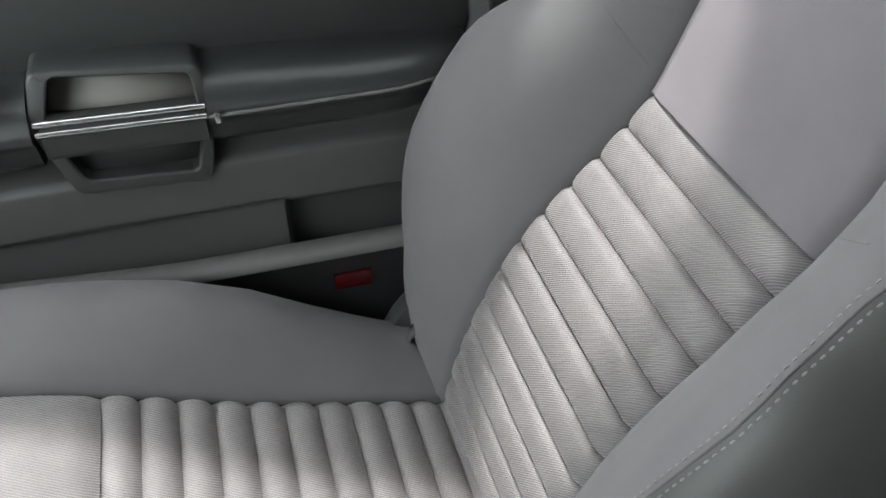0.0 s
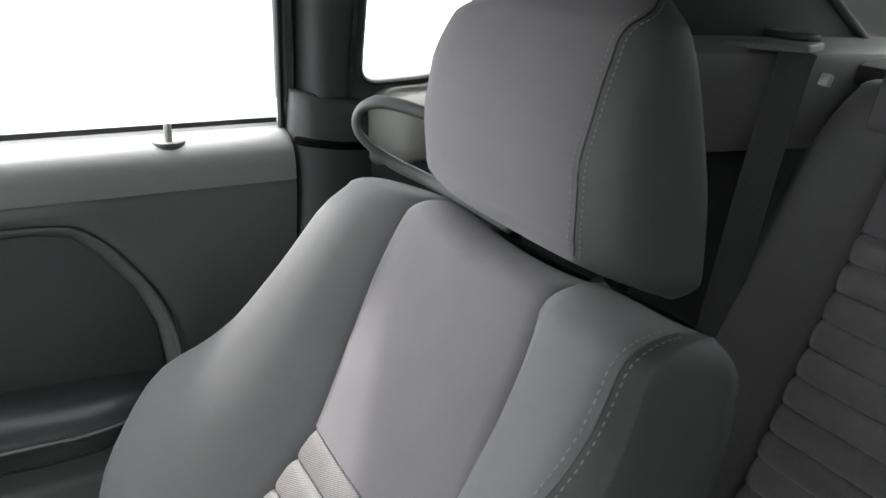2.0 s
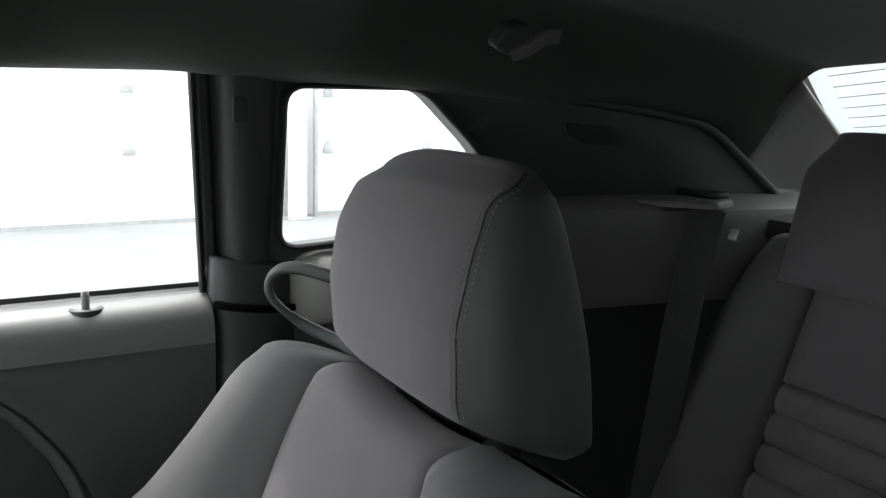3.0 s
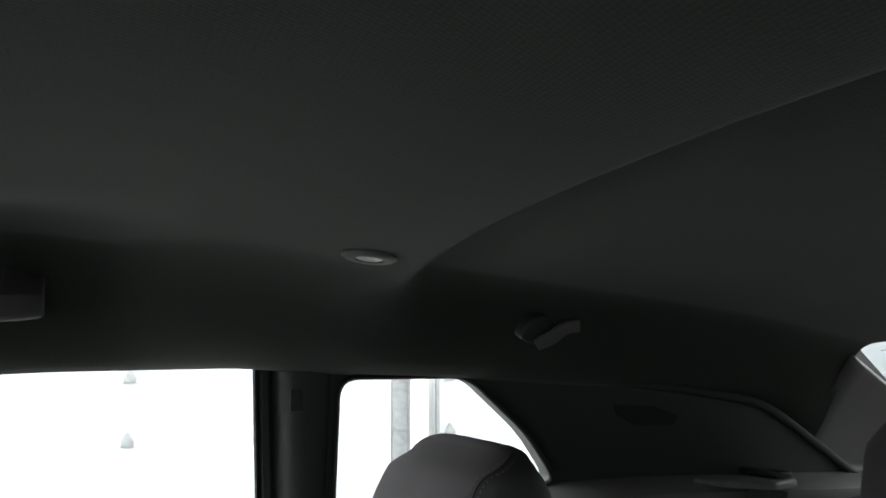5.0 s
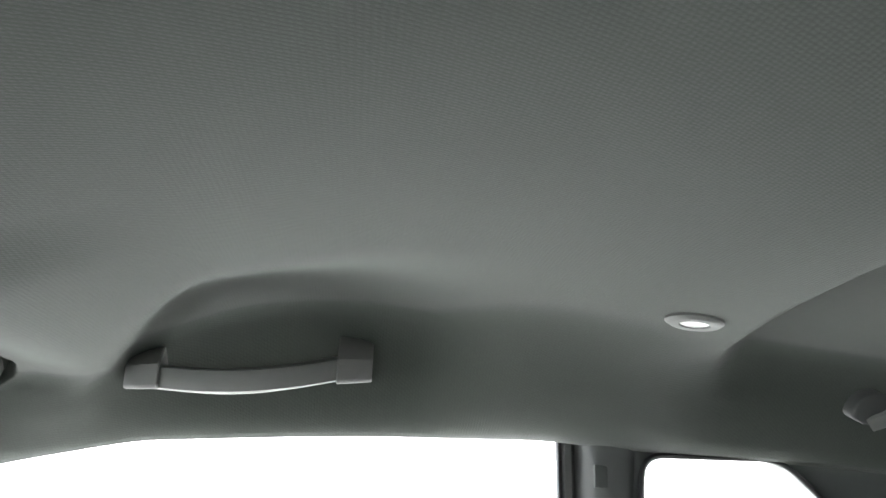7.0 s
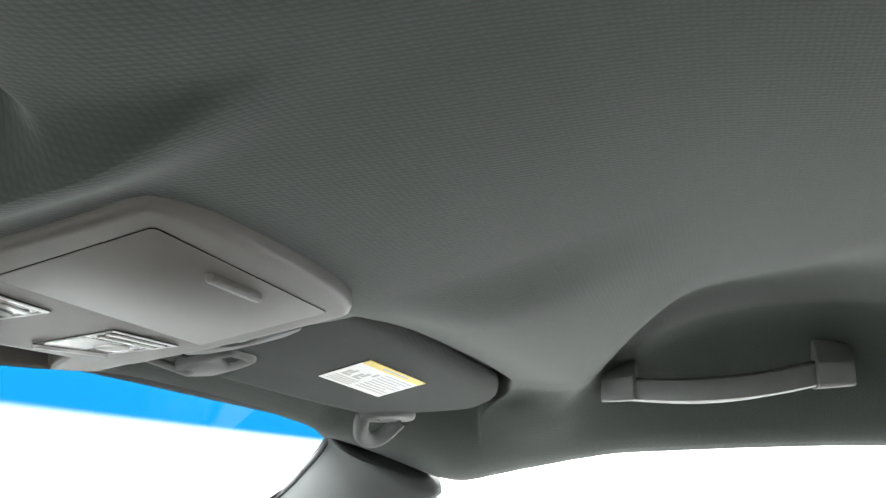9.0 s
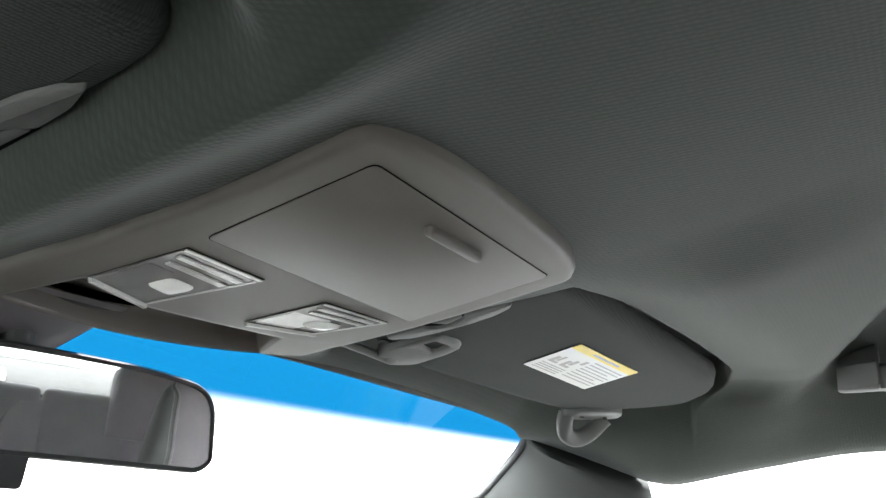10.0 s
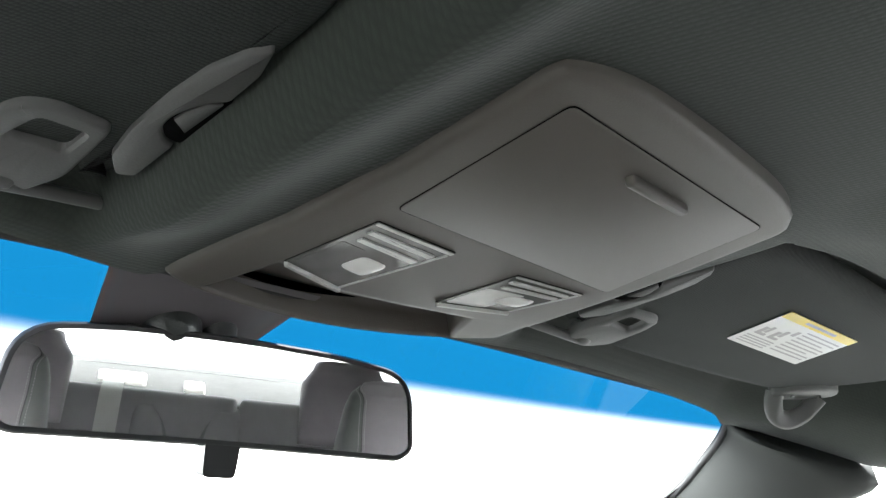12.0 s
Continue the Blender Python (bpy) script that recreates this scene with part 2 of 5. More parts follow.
def spline(points, n):
    """A smooth run of n points through the given ones (Catmull-Rom)."""
    p = [Vector(q) for q in points]
    p = [2 * p[0] - p[1]] + p + [2 * p[-1] - p[-2]]
    out, segs = [], len(p) - 3
    for k in range(n):
        f = k / (n - 1) * segs
        i = min(int(f), segs - 1)
        t = f - i
        a, b, c, d = p[i:i + 4]
        out.append(0.5 * ((2 * b) + (c - a) * t + (2 * a - 5 * b + 4 * c - d) * t * t + (3 * b - a - 3 * c + d) * t ** 3))
    return out


def sweep(path, profile, up=(0, 0, 1), caps=True, scale=None):
    """The closed 2D profile (across, up) carried along a path."""
    path = [Vector(p) for p in path]
    rings = []
    for i, p in enumerate(path):
        d = (path[min(i + 1, len(path) - 1)] - path[max(i - 1, 0)]).normalized()
        a = d.cross(Vector(up)).normalized()
        u = a.cross(d)
        k = scale(i / (len(path) - 1)) if scale else 1.0
        rings.append([p + a * x * k + u * y * k for x, y in profile])
    return loft(rings, True, caps)


def oval(w, h, n=14, e=2.0):
    out = []
    for k in range(n):
        t = 2 * math.pi * k / n
        c, s = math.cos(t), math.sin(t)
        out.append((w * abs(c) ** (2 / e) * (1 if c > 0 else -1), h * abs(s) ** (2 / e) * (1 if s > 0 else -1)))
    return out


def rbox(center, size, bevel=0.004, seg=2, turn=None):
    bm = bmesh.new()
    bmesh.ops.create_cube(bm, size=1)
    bmesh.ops.scale(bm, vec=size, verts=bm.verts)
    if bevel:
        bmesh.ops.bevel(bm, geom=bm.edges[:], offset=min(bevel, min(size) * 0.49), segments=seg, profile=0.6, affect="EDGES")
    m = Matrix.Translation(center) @ (turn.to_4x4() if turn else Matrix())
    bmesh.ops.transform(bm, matrix=m, verts=bm.verts)
    return bm


def box(lo, hi):
    (a, b, c), (d, e, f) = lo, hi
    pts = [(x, y, z) for x in (a, d) for y in (b, e) for z in (c, f)]
    return pts, [(0, 1, 3, 2), (4, 6, 7, 5), (0, 4, 5, 1), (2, 3, 7, 6), (0, 2, 6, 4), (1, 5, 7, 3)]


def rounded(poly, r, n=5):
    """A 2D polygon with its corners rounded."""
    out, k = [], len(poly)
    for i in range(k):
        p, a, b = Vector(poly[i]), Vector(poly[i - 1]), Vector(poly[(i + 1) % k])
        rr = min(r, (a - p).length * 0.45, (b - p).length * 0.45)
        s, e = p + (a - p).normalized() * rr, p + (b - p).normalized() * rr
        for j in range(n + 1):
            t = j / n
            out.append(tuple((1 - t) ** 2 * s + 2 * t * (1 - t) * p + t * t * e))
    return out


def inset(poly, d):
    """The polygon (counter-clockwise or not) moved inwards by d along its corner bisectors."""
    k, area = len(poly), sum(poly[i - 1][0] * poly[i][1] - poly[i][0] * poly[i - 1][1] for i in range(len(poly)))
    sgn, out = (1 if area > 0 else -1), []
    for i in range(k):
        p, a, b = Vector(poly[i]), Vector(poly[i - 1]), Vector(poly[(i + 1) % k])
        t = (b - a)
        if t.length < 1e-9:
            out.append(tuple(p))
            continue
        t.normalize()
        out.append(tuple(p + Vector((-t.y, t.x)) * d * sgn))
    return out


def slab(poly, place, h0, h1, edge=0.002, hole=None):
    """A flat piece: polygon in a plane's own x, y; place(x, y, h) gives the point h metres out of the plane. Its outer rim is rounded."""
    rings = [[place(x, y, h0) for x, y in poly], [place(x, y, h1 - edge * (1 if h1 > h0 else -1)) for x, y in poly],
             [place(x, y, h1 - 0.3 * edge * (1 if h1 > h0 else -1)) for x, y in inset(poly, 0.3 * edge)],
             [place(x, y, h1) for x, y in inset(poly, edge)]]
    if hole is None:
        return loft(rings)
    k = len(hole)
    rings += [[place(x, y, h1) for x, y in inset(hole, -edge * 0.6)], [place(x, y, h1 - edge * 0.6 * (1 if h1 > h0 else -1)) for x, y in hole],
              [place(x, y, h0) for x, y in hole], rings[0]]
    return loft(rings, True, False)


def ring_pair(outer, hole, n=64):
    """Outer and hole polygons resampled to the same number of points by angle round the hole's centre."""
    cx, cy = np.mean([p[0] for p in hole]), np.mean([p[1] for p in hole])

    def at(poly, a):
        best, d = None, Vector((math.cos(a), math.sin(a)))
        for i in range(len(poly)):
            p, q = Vector(poly[i - 1]) - Vector((cx, cy)), Vector(poly[i]) - Vector((cx, cy))
            e = q - p
            den = d.x * e.y - d.y * e.x
            if abs(den) < 1e-12:
                continue
            t, s = (p.x * e.y - p.y * e.x) / den, (p.x * d.y - p.y * d.x) / den
            if t > 0 and -1e-9 <= s <= 1 + 1e-9 and (best is None or t > best):
                best = t
        return (cx + d.x * best, cy + d.y * best)

    angles = sorted({round(math.atan2(y - cy, x - cx), 6) for x, y in list(outer) + list(hole)} | {round(-math.pi + 2 * math.pi * k / n, 6) for k in range(n)})
    return [at(outer, a) for a in angles], [at(hole, a) for a in angles]


def stitches(points, normals, across, length=0.0042, radius=0.0007, gap=0.0065):
    """Short threads lying along a line, at an even gap."""
    pts, faces, run = [], [], 0.0
    for i in range(1, len(points)):
        a, b = Vector(points[i - 1]), Vector(points[i])
        step = (b - a).length
        while run < step:
            p = a + (b - a) * (run / step)
            d, nn = (b - a).normalized(), Vector(normals[i]).normalized()
            s = d.cross(nn).normalized()
            c = p + s * across + nn * 0.0006
            ring = [c + d * x * length * 0.5 + s * y * radius + nn * z * radius for x, y, z in
                    ((-1, 0, 0), (-0.5, 1, 0), (-0.5, 0, 1), (-0.5, -1, 0), (0.5, 1, 0), (0.5, 0, 1), (0.5, -1, 0), (1, 0, 0))]
            k = len(pts)
            pts += ring
            faces += [tuple(k + q for q in f) for f in ((0, 1, 2), (0, 2, 3), (1, 4, 5, 2), (2, 5, 6, 3), (4, 7, 5), (5, 7, 6))]
            run += gap
        run -= step
    return pts, faces


# ---------------------------------------------------------------- the hall outside
ground = part("ground", grid(lambda u, v: (u, v, 0.0), [-900, -60, -20, 0, 20, 60, 900], [-900, -60, -20, 0, 20, 60, 900]), CONCRETE)
tagged(ground, "smooth grey concrete floor round the car", "floor", kind="structure")

WX = 7.30
wall = part("wall_east", merge(box((WX + 0.05, -3.01, 0), (WX + 0.35, -2.56, 3.7)), box((WX + 0.05, -20, 3.7), (WX + 0.35, 1.35, 5.0)), box((WX + 0.05, -20, 0), (WX + 0.35, -10, 3.7)), box((WX + 0.05, 1.215, 0), (WX + 0.35, 1.35, 3.7))), WALLW)
tagged(wall, "white painted wall with wide door openings", "wall", kind="structure")


# Unseen wall, added to dim light from the driver's side.
west = part("light_screen_west", box((-4.8, -14, 0), (-4.5, 3.0, 4.6)), material("light_screen_grey", (0.24, 0.25, 0.24), 0.8, grain=0.4, grain_size=0.02, vary=0.1, vary_size=0.4))
tagged(west, "unseen grey wall added to dim light from the west", "wall", kind="structure")
# Assumed wall, added to cut sky light through the rear window.
back_wall = part("wall_south", box((-20, -10.3, 0), (WX, -10.0, 3.6)), WALLW)
tagged(back_wall, "white wall assumed behind the car, cutting rear light", "wall", kind="structure")


def garage_door(y0, y1, hinge0):
    door = thing("garage_door", "closed white sectional garage door with steel hinges", "door", (WX, (y0 + y1) / 2, 0), "sectional garage doors")
    z, k = 0.0, 0
    for z0, z1 in ((0.03, 0.632), (0.632, 1.160), (1.160, 1.69), (1.69, 2.22), (2.22, 2.75), (2.75, 3.6)):
        prof = [(WX + 0.04, z0 + 0.004), (WX + 0.004, z0 + 0.004), (WX, z0 + 0.012), (WX, z1 - 0.035), (WX - 0.012, z1 - 0.028), (WX - 0.012, z1 - 0.006), (WX + 0.002, z1 - 0.002), (WX + 0.04, z1 - 0.002)]
        part("panel", loft([[(x, y, zz) for x, zz in prof] for y in (y0, y1)]), DOORW, door)
        y = hinge0
        while z1 < 3 and y < y1 - 0.1:
            if y > y0 + 0.1:
                hinge = [(y - 0.05, z1 - 0.03), (y - 0.055, z1 + 0.01), (y - 0.02, z1 + 0.075), (y, z1 + 0.10), (y + 0.02, z1 + 0.075), (y + 0.055, z1 + 0.01), (y + 0.05, z1 - 0.03)]
                part("hinge", slab(rounded(hinge, 0.01, 2), lambda a, b, h: (WX - 0.012 - h, a, b), 0.0, 0.025, 0.006), GALV, door)
            y += 1.09
    part("seal", box((WX - 0.004, y0, 0.0), (WX + 0.04, y1, 0.032)), GALV, door)
    for ya, yb in ((y0 - 0.19, y0 - 0.02), (y1 + 0.005, y1 + 0.01)):
        part("track", merge(box((WX - 0.02, ya, 0.0), (WX + 0.045, yb, 3.6)), box((WX - 0.07, ya, 0.0), (WX - 0.021, ya + 0.03, 3.6))), GALV, door, "galvanised steel door track")
        for k in range(4):
            part("track_bracket", rbox((WX - 0.025, (ya + yb) / 2, 0.25 + 0.45 * k), (0.02, 0.9 * (yb - ya), 0.06), 0.004), GALV, door)
    return door


garage_door(-2.55, 1.2, -1.33)
garage_door(-9.8, -3.02, -9.68)

post = thing("bollard", "white painted round steel bollard beside the garage door", "bollard", (7.15, -2.78, 0))
part("tube", loft([[(7.15 + r * math.cos(a), -2.78 + r * math.sin(a), z) for a in np.linspace(0, 2 * math.pi, 28, endpoint=False)] for z, r in ((0, 0.085), (1.11, 0.085), (1.14, 0.075), (1.155, 0.045))]), WALLW, post)
part("foot_plate", rbox((7.15, -2.78, 0.008), (0.22, 0.24, 0.016), 0.004), GALV, post)


# ---------------------------------------------------------------- roof lining
rail = curve([(-1.08, 1.105), (-1.0, 1.15), (-0.93, 1.193), (-0.78, 1.217), (-0.55, 1.232), (-0.3, 1.243), (-0.2, 1.250), (0.0, 1.246), (0.1, 1.241), (0.25, 1.231), (0.36, 1.208), (0.435, 1.190), (0.503, 1.212), (0.60, 1.246)])
crown = curve([(-1.08, 1.288), (-1.0, 1.303), (-0.85, 1.330), (-0.65, 1.353), (-0.45, 1.372), (-0.34, 1.384), (-0.2, 1.385), (0.0, 1.376), (0.12, 1.358), (0.22, 1.336), (0.30, 1.319), (0.36, 1.307), (0.45, 1.291), (0.53, 1.275), (0.60, 1.258)])


console_left = curve([(0.30, 0.1020), (0.337, 0.1020), (0.3685, 0.0990), (0.423, 0.0968), (0.486, 0.1000), (0.521, 0.1050), (0.5565, 0.1095), (0.60, 0.111)])
console_right = curve([(0.30, 0.099), (0.337, 0.100), (0.38, 0.106), (0.42, 0.111), (0.46, 0.112), (0.52, 0.111), (0.60, 0.110)])
visor_rear = curve([(0.12, 0.369), (0.162, 0.364), (0.23, 0.354), (0.32, 0.346), (0.41, 0.339), (0.475, 0.336), (0.518, 0.350), (0.545, 0.388), (0.60, 0.40)])


def roof_z(x, y):
    a = abs(x)
    z = crown(y) - 0.016 * (a / 0.5) ** 2.6
    # cross fold over the front seats, arching back towards the sides
    fold = -0.310 - 0.16 * a * a
    d = y - fold
    z += -0.029 * (1 - ss(0.45, 0.60, a)) * float(np.where(d > 0, math.exp(-(d / 0.16) ** 2), math.exp(-(d / 0.020) ** 2)))
    # hollow round the grab handle
    yb = 0.178 + 0.50 * (a - 0.39)
    z += 0.026 * ss(0.290 - 0.03 * (1 - ss(0.0, 0.12, y)), 0.425, a) * ss(-0.15, 0.10, y) * (1 - ss(yb - 0.012, yb + 0.024, y))
    # swell behind the sun visors, and the hollow that holds each visor
    yv = float(visor_rear(a))
    z += -(0.019 if x > 0 else 0.014) * ss(0.115, 0.215, a) * (1 - ss(0.56, 0.63, a)) * ss(0.12, 0.27, y) * (1 - 0.70 * ss(yv - 0.075, yv - 0.010, y)) * (1 - ss(yv - (0.011 if x > 0 else 0.040), yv - 0.006, y))
    z += 0.022 * ss(0.150, 0.172 if x > 0 else 0.166, a) * ss(yv - (0.009 if x > 0 else 0.030), yv - 0.005, y) * (1 - ss(0.50, 0.58, a)) * (1 - ss(0.535, 0.56, y))
    # fuller middle between the visors
    z += (-0.010 + 0.003 * ss(0.44, 0.55, y) + 0.004 * ss(-0.10, 0.10, x) * ss(0.36, 0.46, y)) * (1 - ss(0.115, 0.215, a)) * ss(0.12, 0.32, y)
    # padded swell between the driver's visor and the console
    if x < 0:
        z -= 0.016 * math.exp(-((a - 0.146) / (0.024 if a < 0.146 else 0.013)) ** 2) * ss(0.25, 0.35, y) * (1 - ss(0.48, 0.57, y))
    cw = float(console_left(y) if x < 0 else console_right(y))
    z += 0.032 * (1 - ss(cw - 0.014, cw - 0.004, a)) * ss(0.345, 0.365, y)
    k = float(ss(0.50 - 0.10 * ss(-0.04, -0.16, y) * ss(-0.43, -0.25, y), 0.645, a)) ** 1.25
    return float(z * (1 - k) + rail(y) * k)


xs = np.unique(np.r_[np.linspace(-0.64, 0.64, 97), np.linspace(0.100, 0.120, 9), np.linspace(-0.120, -0.100, 9), np.linspace(0.10, 0.20, 15), np.linspace(-0.20, -0.10, 29), np.linspace(0.50, 0.64, 15), np.linspace(-0.64, -0.50, 15)])
ys = np.unique(np.r_[np.linspace(-1.03, 0.60, 100), np.linspace(0.315, 0.385, 36), np.linspace(0.340, 0.356, 17), np.linspace(-0.40, -0.20, 30)])
def front_y(x, v):
    """The front edge bows: nearer in the middle than at the corners."""
    return v - (0.031 - 0.027 * float(ss(0.53, 0.64, abs(x)))) * max(0.0, (v - 0.45) / 0.15) - 0.016 * (1 - float(ss(0.098, 0.118, abs(x)))) * max(0.0, (v - 0.45) / 0.15)


def row_y(x, v):
    """Rows of the lining run along the rear edge of each visor."""
    along = float(ss(0.24, 0.31, v)) * (1 - float(ss(0.40, 0.47, v))) * float(ss(0.12, 0.16, abs(x)))
    return front_y(x, v) + (float(visor_rear(abs(x))) - 0.352) * along


lower = grid(lambda u, v: (u * (1 - 0.02 * float(ss(0.45, 0.6, v))), row_y(u, v), roof_z(u, row_y(u, v))), xs, ys)
upper = grid(lambda u, v: (u * (1 - 0.02 * float(ss(0.45, 0.6, v))), front_y(u, v), max(roof_z(u, front_y(u, v)) + 0.006, float(crown(v)) + 0.012 - 0.07 * (u / 0.64) ** 4)), xs[::3], ys[::3])
ceiling = part("ceiling", merge(lower, upper), LINER, sharp=180)
tagged(ceiling, "dark green-grey woven cloth roof lining", "headliner", kind="structure")

# ---------------------------------------------------------------- body shell: floor, front wall, rear shelf, pillars
fl = part("floor", rbox((0, -0.1, 0.19), (1.50, 2.8, 0.06), 0.01), CARPET)
tagged(fl, "black cut-pile carpet on the car floor", "floor", kind="structure")
fw = part("wall_front", rbox((0, 1.28, 0.56), (1.60, 0.10, 0.80), 0.03), PLASTIC)
tagged(fw, "plain dark panel under the windshield", "panel", kind="structure")
# Unseen dashboard, added to keep windshield light out of the footwell.
dash = part("dash_shelf", loft([[(x, y, z) for y, z in ((1.24, 0.945), (1.02, 0.955), (0.86, 0.945), (0.80, 0.91), (0.79, 0.80), (0.84, 0.62), (1.24, 0.55))] for x in (-0.74, 0.74)]), PLASTIC)
tagged(dash, "unseen plain dashboard that blocks low windshield light", "panel", kind="structure")
bulk = part("wall_rear", rbox((0, -1.42, 0.62), (1.40, 0.05, 0.84), 0.01), CARPET)
tagged(bulk, "plain dark panel behind the rear seat", "panel", kind="structure")
shelf = part("parcel_shelf", rbox((0, -1.22, 1.086), (1.22, 0.46, 0.03), 0.008, 2, Matrix.Rotation(-0.12, 3, "X")), SHELF)
tagged(shelf, "grey cloth parcel shelf under the rear window", "shelf", kind="structure")


def side_x(y, z):
    """Inner face of the cabin side: leaning in above the belt line, and drawing in towards the rear."""
    return 0.69 - 0.22 * max(0.0, z - 1.03) - 0.16 * max(0.0, -0.62 - y)


for s, where in ((1, "east"), (-1, "west")):
    # A pillar: a rounded cover between windshield edge and door window
    wl_ = spline([(0.575, 0.580, 1.2500), (0.600, 0.592, 1.2400), (0.622, 0.604, 1.2300), (0.658, 0.640, 1.2080), (0.700, 0.708, 1.1610), (0.738, 0.83, 1.088), (0.800, 1.15, 0.915)], 26)
    dl_ = spline([(0.600, 0.590, 1.246), (0.640, 0.452, 1.188), (0.668, 0.515, 1.150), (0.695, 0.600, 1.098), (0.730, 0.72, 1.032), (0.795, 1.05, 0.87)], 26)
    rings = []
    for p, q in zip(wl_, dl_):
        out = Vector((-0.80, -0.33, -0.5)).normalized()
        w = (q - p).length
        rings.append([p - out * 0.02, p] + [p.lerp(q, t) + out * min(0.030, 0.28 * w) * math.sin(math.pi * t) ** 0.7 for t in (0.08, 0.2, 0.35, 0.5, 0.65, 0.8, 0.92)] + [q, q - out * 0.02])
    ob = part("a_pillar_" + where, loft(rings), POST, side=s, sharp=60)
    tagged(ob, "grey plastic trim on the windshield pillar", "pillar trim", kind="structure")

    # B pillar: upper cover with a rubber lip, lower cover with the belt slot
    def bx(z):
        return 0.695 - 0.21 * (z - 1.03)

    prof = [(-0.2185, 0.030), (-0.2185, 0.004), (-0.222, 0.0), (-0.230, 0.001), (-0.2325, 0.008), (-0.236, 0.010), (-0.239, 0.003), (-0.245, -0.012), (-0.258, -0.020), (-0.280, -0.022), (-0.300, -0.017), (-0.312, -0.006), (-0.317, 0.006), (-0.318, 0.030)]
    zs = np.linspace(1.034, 1.262, 9)
    bp = thing("b_pillar_" + where, "tall dark grey plastic door pillar trim with a belt slot", "pillar trim", (s * 0.68, -0.27, 1.05), kind="structure")
    def slant(y, z):
        return y - (0.006 + 0.078 * (1.262 - z)) * float(ss(-0.285, -0.240, y)) - 0.010 * (1.262 - z) * float(ss(-0.240, -0.285, y))

    part("upper_cover", loft([[(bx(z) + dx, slant(y, z), z) for y, dx in prof] for z in zs]), PILLAR, bp, side=s, sharp=50)
    part("lip", sweep([(bx(z) + 0.006, slant(-0.2165, z), z) for z in np.linspace(1.004, 1.262, 9)], oval(0.004, 0.006, 8)), RUBBER, bp, "black rubber window lip", side=s)
    part("clip_cover", rbox((bx(1.215) - 0.0205, -0.268, 1.213), (0.006, 0.016, 0.026), 0.004), PLASTIC, bp, side=s)
    prof = [(-0.2460, 0.04), (-0.2460, -0.004), (-0.249, -0.012), (-0.265, -0.022), (-0.295, -0.024), (-0.325, -0.014), (-0.352, 0.004), (-0.362, 0.04)]
    rings = []
    for z in (0.40, 0.70, 0.90, 0.975, 0.995, 1.030, 1.048, 1.052):
        grow = 0.0 if z < 1.04 else (0.003 if z < 1.05 else 0.008)
        rings.append([(0.690 - 0.05 * max(0, 1.0 - z) + dx + grow, y, z + (0.018 * (-0.235 - y) / 0.1 * -1 if z > 0.96 else 0)) for y, dx in prof])
    part("lower_cover", loft(rings), PLASTIC, bp, side=s, sharp=50)
    slot = [(0.690 + dx - 0.0040, y, 0.9985 + 0.18 * (y + 0.235) * 0.9) for y, dx in ((-0.2495, -0.010), (-0.254, -0.0165), (-0.262, -0.022), (-0.28, -0.0235), (-0.295, -0.024), (-0.325, -0.014), (-0.345, 0.0))]
    part("belt_slot", sweep(spline(slot, 14), [(-0.0045, -0.004), (0.0045, -0.004), (0.0045, 0.0035), (-0.0045, 0.0035)]), GAP, bp, "dark slot for the seat belt", side=s)

    # rear quarter panel with its window opening
    outer = [(-0.302, 1.262), (-0.302, 0.42), (-1.12, 0.42), (-1.16, 1.05), (-1.10, 1.085), (-1.02, 1.14), (-0.93, 1.198), (-0.78, 1.222), (-0.55, 1.245)]
    hole = rounded([(-0.319, 1.239), (-0.324, 1.052), (-0.41, 1.056), (-0.63, 1.098), (-0.578, 1.165), (-0.487, 1.240)], 0.026, 6)
    o2, h2 = ring_pair(outer, hole, 72)
    qp = thing("quarter_panel_" + where, "dark grey plastic rear side panel round a small window", "side panel", (s * 0.65, -0.7, 0.9), kind="structure")
    part("panel", slab(o2, lambda y, z, h: (side_x(y, z) - h, y, z), -0.03, 0.0, 0.004, h2), PLASTIC, qp, side=s, sharp=40)
    rim_line = spline([(side_x(y, z) - 0.003, y, z) for y, z in ((-0.50, 1.2455), (-0.62, 1.2375), (-0.78, 1.2215), (-0.87, 1.208), (-0.93, 1.193), (-1.02, 1.136), (-1.10, 1.081))], 40)
    part("top_rim", sweep(rim_line, oval(0.006, 0.007, 10), up=(1, 0, 0)), PILLAR, qp, "rounded top rim of the side panel", side=s, sharp=180)
    seal = [(side_x(y, z) - 0.004, y, z) for y, z in h2 + h2[:1]]
    part("seal", sweep(seal, oval(0.0035, 0.005, 8), up=(1, 0, 0), caps=False), RUBBER, qp, "black window seal", side=s)
    prof = [(0.0, 1.102), (-0.065, 1.094), (-0.080, 1.088), (-0.086, 1.076), (-0.080, 1.0), (-0.074, 0.966), (-0.060, 0.952), (0.0, 0.945)]
    rings = [[(side_x(y, z) + 0.004 + dx * k, y, z + dz) for dx, z in prof] for y, k, dz in ((-0.52, 0.05, -0.03), (-0.57, 0.6, -0.015), (-0.64, 1.0, -0.004), (-0.75, 1.0, 0.0), (-1.0, 1.0, -0.002), (-1.14, 1.0, -0.004))]
    part("ledge", loft(rings), TRIM, qp, "padded ledge beside the rear seat", side=s, sharp=35)
    rings = []
    for y in np.linspace(-0.312, -0.60, 16):
        zb = float(np.interp(y, [-0.63, -0.41, -0.324], [1.098, 1.056, 1.052])) - 0.006
        k = float(ss(-0.60, -0.52, y)) * float(ss(-0.325, -0.375, y))
